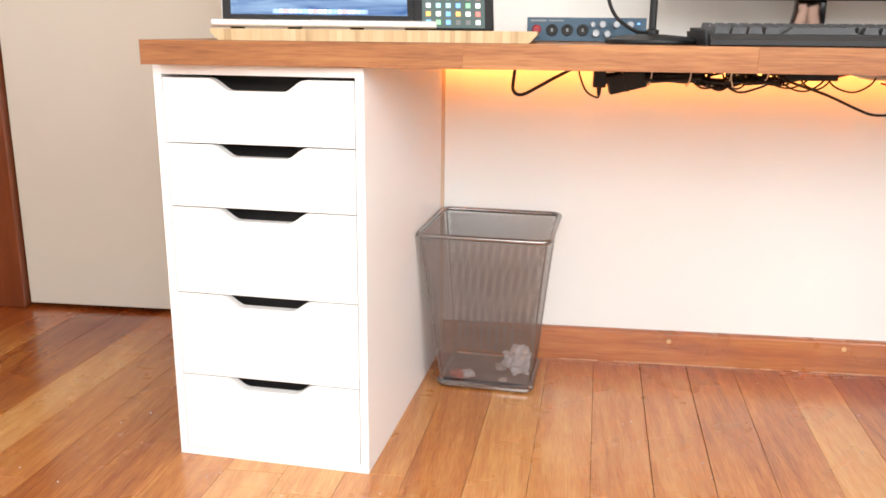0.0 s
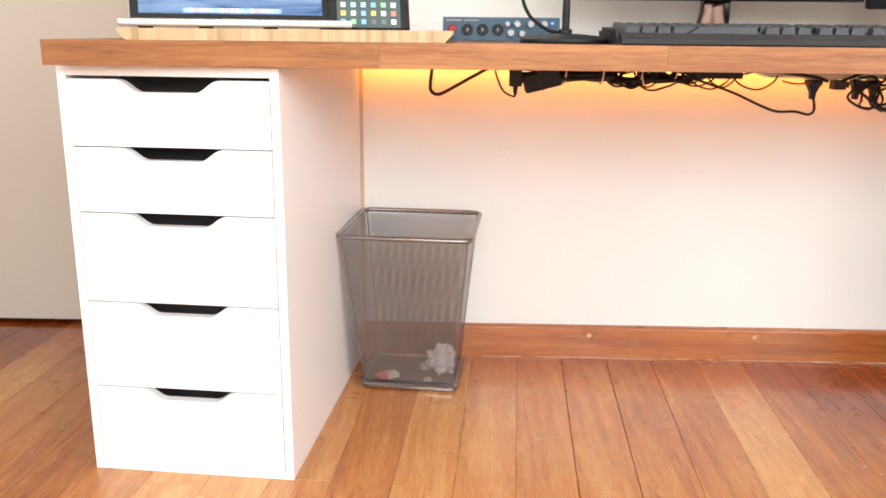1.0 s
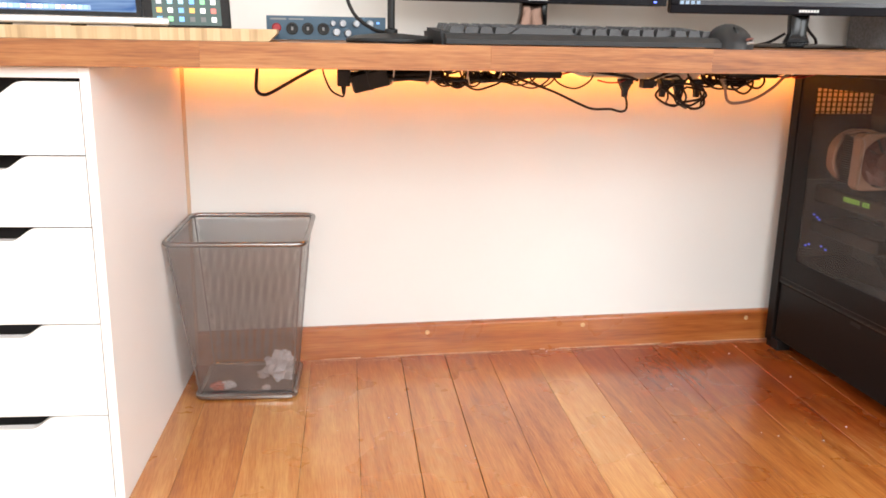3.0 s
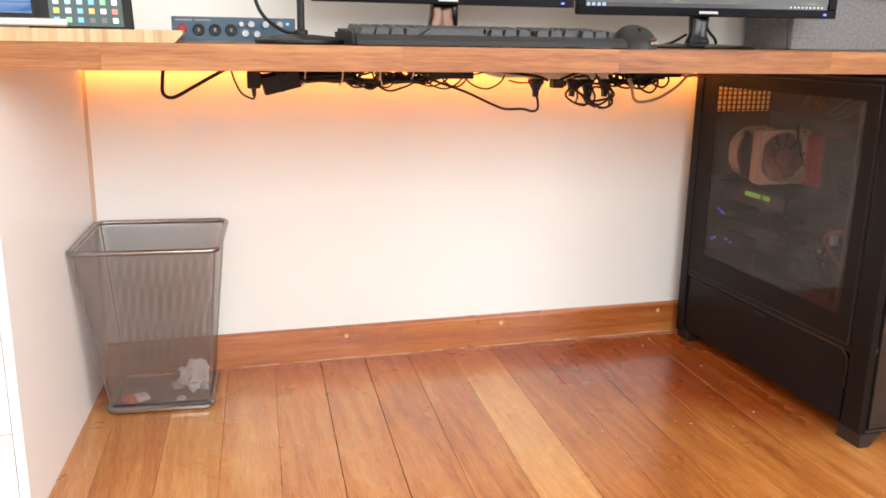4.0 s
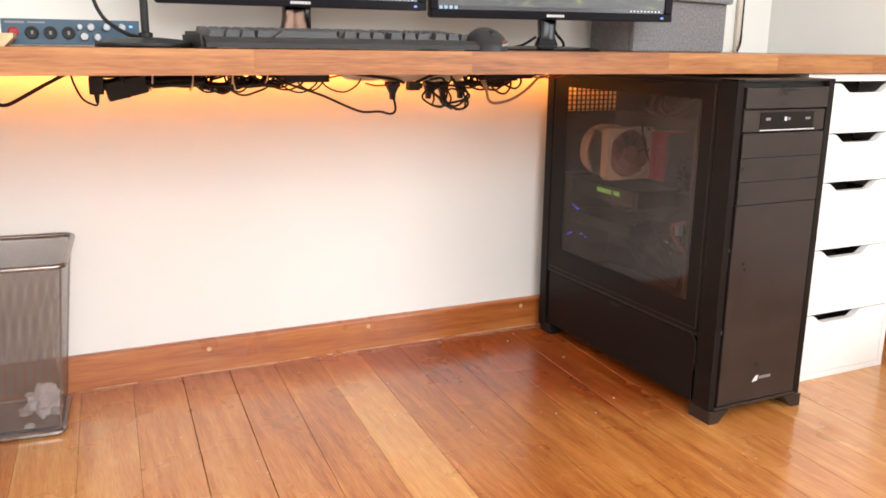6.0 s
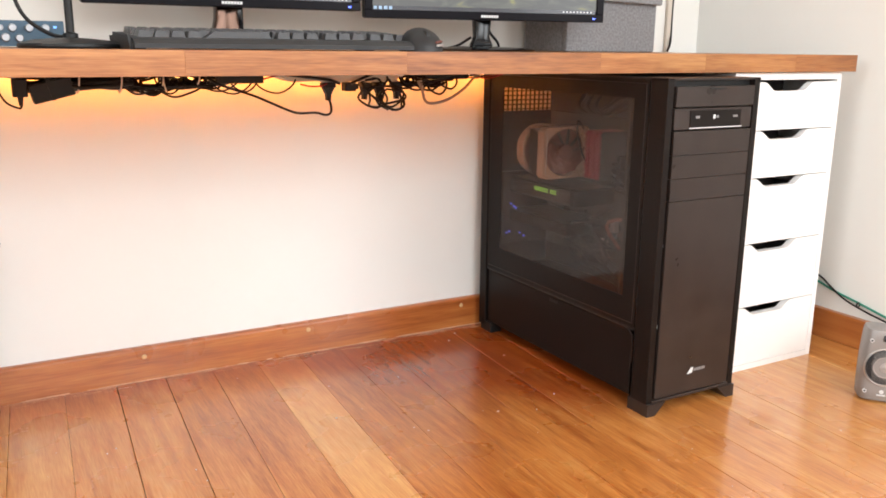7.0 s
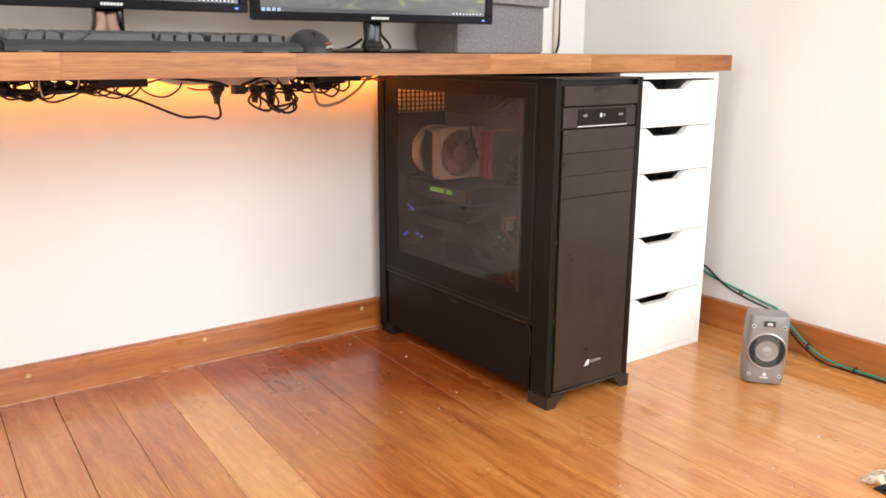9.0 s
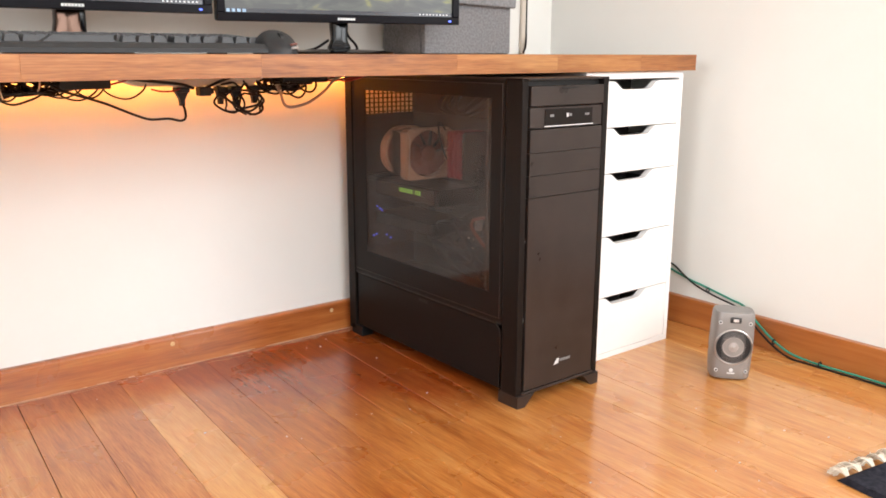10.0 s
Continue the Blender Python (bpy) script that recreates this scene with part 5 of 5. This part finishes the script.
# ---- speaker on the floor ----
def speaker():
    u = thing("speaker", Matrix.Translation((2.322, -0.886, 0.0)) @ pose(0, 0, 0, 0, 1.2, -47), "small grey satellite speaker with a round cone, standing on the floor", "speaker")
    W, HT = 0.096, 0.163
    def ring(z, sc):
        pts = []
        for i in range(36):
            a = 2 * math.pi * i / 36
            c, s = math.cos(a), math.sin(a)
            pts.append((sc * W / 2 * math.copysign(abs(c) ** 0.45, c), 0.03 + sc * 0.036 * math.copysign(abs(s) ** 0.6, s), z))
        return pts
    bm = bmesh.new()
    rings = []
    for z, sc in ((0.003, 0.80), (0.004, 0.88), (0.008, 0.93), (0.03, 0.97), (0.085, 1.0), (0.135, 0.975), (HT - 0.006, 0.94), (HT - 0.001, 0.90), (HT, 0.82)):
        rings.append([bm.verts.new(p) for p in ring(z, sc)])
    for a, b in zip(rings, rings[1:]):
        for i in range(36):
            j = (i + 1) % 36
            bm.faces.new((a[i], a[j], b[j], b[i]))
    bm.faces.new(rings[0][::-1])
    bm.faces.new(rings[-1])
    part("body", bm, M_SPK, u, "", True)
    turn = Matrix.Translation((0, -0.0045, 0.082)) @ pose(0, 0, 0, 90, 0, 0) @ Matrix.Diagonal((1.15, 1.15, 1, 1))
    part("driver_ring", lathe([(0.0365, -0.004), (0.0375, 0.0015), (0.0355, 0.003), (0.0335, 0.001), (0.033, -0.002)], 48, turn), M_STEEL, u, "shiny driver ring", True)
    prof = [(0.0335, 0.0)]
    for k in range(6):
        r = 0.0325 - 0.0021 * k
        prof += [(r, 0.0018), (r - 0.0008, 0.0020), (r - 0.0012, 0.0004), (r - 0.0018, 0.0003)]
    part("surround", lathe(prof, 48, turn), M_SURR, u, "ribbed black rubber surround", True)
    part("cone", lathe([(0.021, 0.0012), (0.017, 0.0008), (0.010, 0.001), (0.0095, 0.0022), (0.006, 0.003), (0.0055, 0.0022), (0.003, 0.0036), (0, 0.004)], 40, turn), M_CONE, u, "light grey cone", True)
    for x, z in ((-0.033, 0.139), (0.033, 0.139), (-0.033, 0.024), (0.033, 0.024)):
        f = Matrix.Translation((x, -0.0032, z)) @ pose(0, 0, 0, 90, 0, 0)
        s = part("screw", lathe([(0.0040, -0.006), (0.0040, 0.0012), (0.0030, 0.0016), (0.0024, 0.0005)], 18, f), M_PRINT, u, "silver screw ring", True)
        part("screw_head", lathe([(0.0024, 0.0004), (0, 0.0004)], 14, f), M_SURR, s)
    b = part("badge", boxed(-0.0125, 0.0125, -0.0072, 0.002, 0.1395, 0.153, 0.0025, 2), M_SURR, u, "", True)
    part("plate", boxed(-0.006, 0.006, -0.0082, -0.0070, 0.143, 0.1495, 0.001, 1), M_ALU, b)
    part("emblem", lathe([(0, 0.0012), (0.0042, 0.0012), (0.0046, 0.0)], 16, Matrix.Translation((0.0, -0.0052, 0.026)) @ pose(0, 0, 0, 90, 0, 0)), M_PRINT, u, "small pale emblem")
    part("emblem", boxed(-0.0085, 0.0085, -0.0060, -0.0035, 0.0172, 0.0195), M_PRINT, u, "small pale emblem")
    part("stand", boxed(-0.028, 0.028, 0.008, 0.058, 0.0, 0.0045, 0.001, 1), M_BLACK, u)
    return u


speaker()

RX = ROOM_R - 0.004
single("cable", tube([(RX, -0.35, 0.19), (RX, -0.49, 0.150), (RX, -0.56, 0.130), (RX, -0.63, 0.116), (RX, -0.70, 0.101), (RX - 0.004, -0.745, 0.092), (RX - 0.020, -0.80, 0.060), (RX - 0.026, -0.85, 0.030), (RX - 0.030, -0.90, 0.012), (RX - 0.03, -0.97, 0.0058), (RX - 0.028, -1.06, 0.0054), (RX - 0.03, -1.3, 0.0054)],
                       0.0029, 8, 8), M_GREENC, "green cable running down the side wall to the floor", "cable", smooth=True)
single("cable", tube([(RX, -0.35, 0.185), (RX, -0.48, 0.166), (RX, -0.515, 0.158), (RX - 0.005, -0.555, 0.137), (RX - 0.009, -0.60, 0.117), (RX - 0.009, -0.66, 0.101), (RX - 0.010, -0.745, 0.083), (RX - 0.029, -0.80, 0.052), (RX - 0.037, -0.85, 0.023), (RX - 0.041, -0.90, 0.005), (RX - 0.04, -0.97, 0.0034), (RX - 0.038, -1.3, 0.0034)],
                       0.0025, 8, 8), M_CABLE, "thin black cable tied to the green one", "cable", smooth=True)
for y, z, dx in ((-0.632, 0.112, 0.0), (-0.85, 0.030, 0.026), (-0.975, 0.008, 0.03)):
    single("cable_tie", tube([(RX - dx - 0.004 + 0.0065 * math.cos(t), y, z + 0.006 * math.sin(t)) for t in np.linspace(0, 2 * math.pi, 13)[:-1]], 0.002, 0, 6, True), M_CABLE, "black cable tie round the two cables", "cable tie", "cable ties", True)

# rug with a knotted fringe
rug = thing("rug", Matrix.Translation((2.066, -1.278, 0.0)) @ pose(0, 0, 0, 0, 0, -9), "dark blue-black woven rug with cream fringe", "rug")
bm = bmesh.new()
bmesh.ops.create_grid(bm, x_segments=70, y_segments=70, size=0.5)
for v in bm.verts:
    x, y = v.co.x, v.co.y
    v.co = ((x + 0.5) * 0.42 - 0.01, (y - 0.5) * 1.0, 0.011 + 0.0025 * noise.noise(Vector((x * 30, y * 60, 0))))
    if y > 0.49 or abs(x) > 0.49:
        v.co.z = 0.001
part("weave", bm, M_RUG, rug, "", True)
random.seed(8)
for k in range(11):
    x0 = 0.008 + 0.036 * k
    t = bmesh.new()
    lean = random.uniform(-0.008, 0.008)
    for s in range(34):
        a = random.uniform(-0.012, 0.012)
        r = random.uniform(0.010, 0.026)
        pts = [(x0 + a * 0.3, -0.008, 0.009), (x0 + a * 0.7, 0.002, 0.013 + random.uniform(0, 0.006)),
               (x0 + a + lean * 0.5 + random.uniform(-0.004, 0.004), r * 0.6, 0.009 + random.uniform(-0.004, 0.009)),
               (x0 + a * 1.2 + lean + random.uniform(-0.007, 0.007), r, random.uniform(0.003, 0.012))]
        tube(pts, 0.0014, 3, 4, False, t)
    part("tassel", t, M_FRINGE, rug, "cream knotted tassel")

# crumbs and flecks of paint lying about on the floor
random.seed(77)
bm = bmesh.new()
for k in range(110):
    x, y = random.uniform(-0.6, 2.4), random.uniform(-1.25, -0.03)
    if (x < 0.38 and x > -0.01 and y > -0.62) or (1.8 < x and y > -0.70):
        continue
    s = random.uniform(0.0006, 0.0022)
    box(bm, x, x + s * random.uniform(0.8, 2.0), y, y + s, 0.0001, 0.0001 + s * 0.6)
single("crumbs", bm, M_PAPER, "tiny pale crumbs and paint flecks on the floorboards", "crumbs", kind="stuff")

# ---- floorboards ----
floor = bpy.data.objects["floor"]
random.seed(42)
PITCH, X0, SKEW = 0.106, 0.461, 0.062
# each board's own tone; those left of the desk also darkened as shade
TONE = {-2: 0.8, -1: 0.55, 0: 0.4, 1: 0.72, 2: 0.62, 3: 0.5, 4: 0.48, 5: 0.38, 6: 0.34, 7: 0.86, 8: 0.3, 9: 0.28, 10: 0.34, 11: 0.32, 12: 0.4, 13: 0.5, 14: 0.5, 15: 0.6, 16: 0.62, 17: 0.6, 18: 0.7, -10: 0.1, -9: 0.16, -8: 0.85, -7: 0.45, -6: 0.25, -5: 0.25, -4: 0.4, -3: 0.75}
WIDE = {4, 5, 10}
for k in range(-30, 24):
    a = X0 + k * PITCH
    ga = 0.0011 if k in WIDE else 0.0003
    gb = 0.0002
    ends = [0.255]
    y = -1.35 - random.uniform(0, 1.2) if -1 < k < 15 else 0.255 - random.uniform(0.5, 1.7)
    while y > ROOM_B + 0.4:
        ends.append(y)
        y -= random.uniform(0.9, 2.2)
    ends.append(ROOM_B)
    for y1, y0 in zip(ends, ends[1:]):
        bm = bmesh.new()
        box(bm, a + ga, a + PITCH - gb, y0 + 0.0004, y1 - 0.0004, -0.012, random.uniform(-0.0003, 0.0))
        bev(bm, 0.0006, 1)
        for v in bm.verts:
            v.co.x = min(max(v.co.x + SKEW * v.co.y, ROOM_L), ROOM_R)
        if max(v.co.x for v in bm.verts) - min(v.co.x for v in bm.verts) < 0.02:
            bm.free()
            continue
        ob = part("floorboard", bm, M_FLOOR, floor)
        tone = TONE.get(k, random.uniform(0.25, 0.8))
        ob.color = (tone, tone, tone, 1)
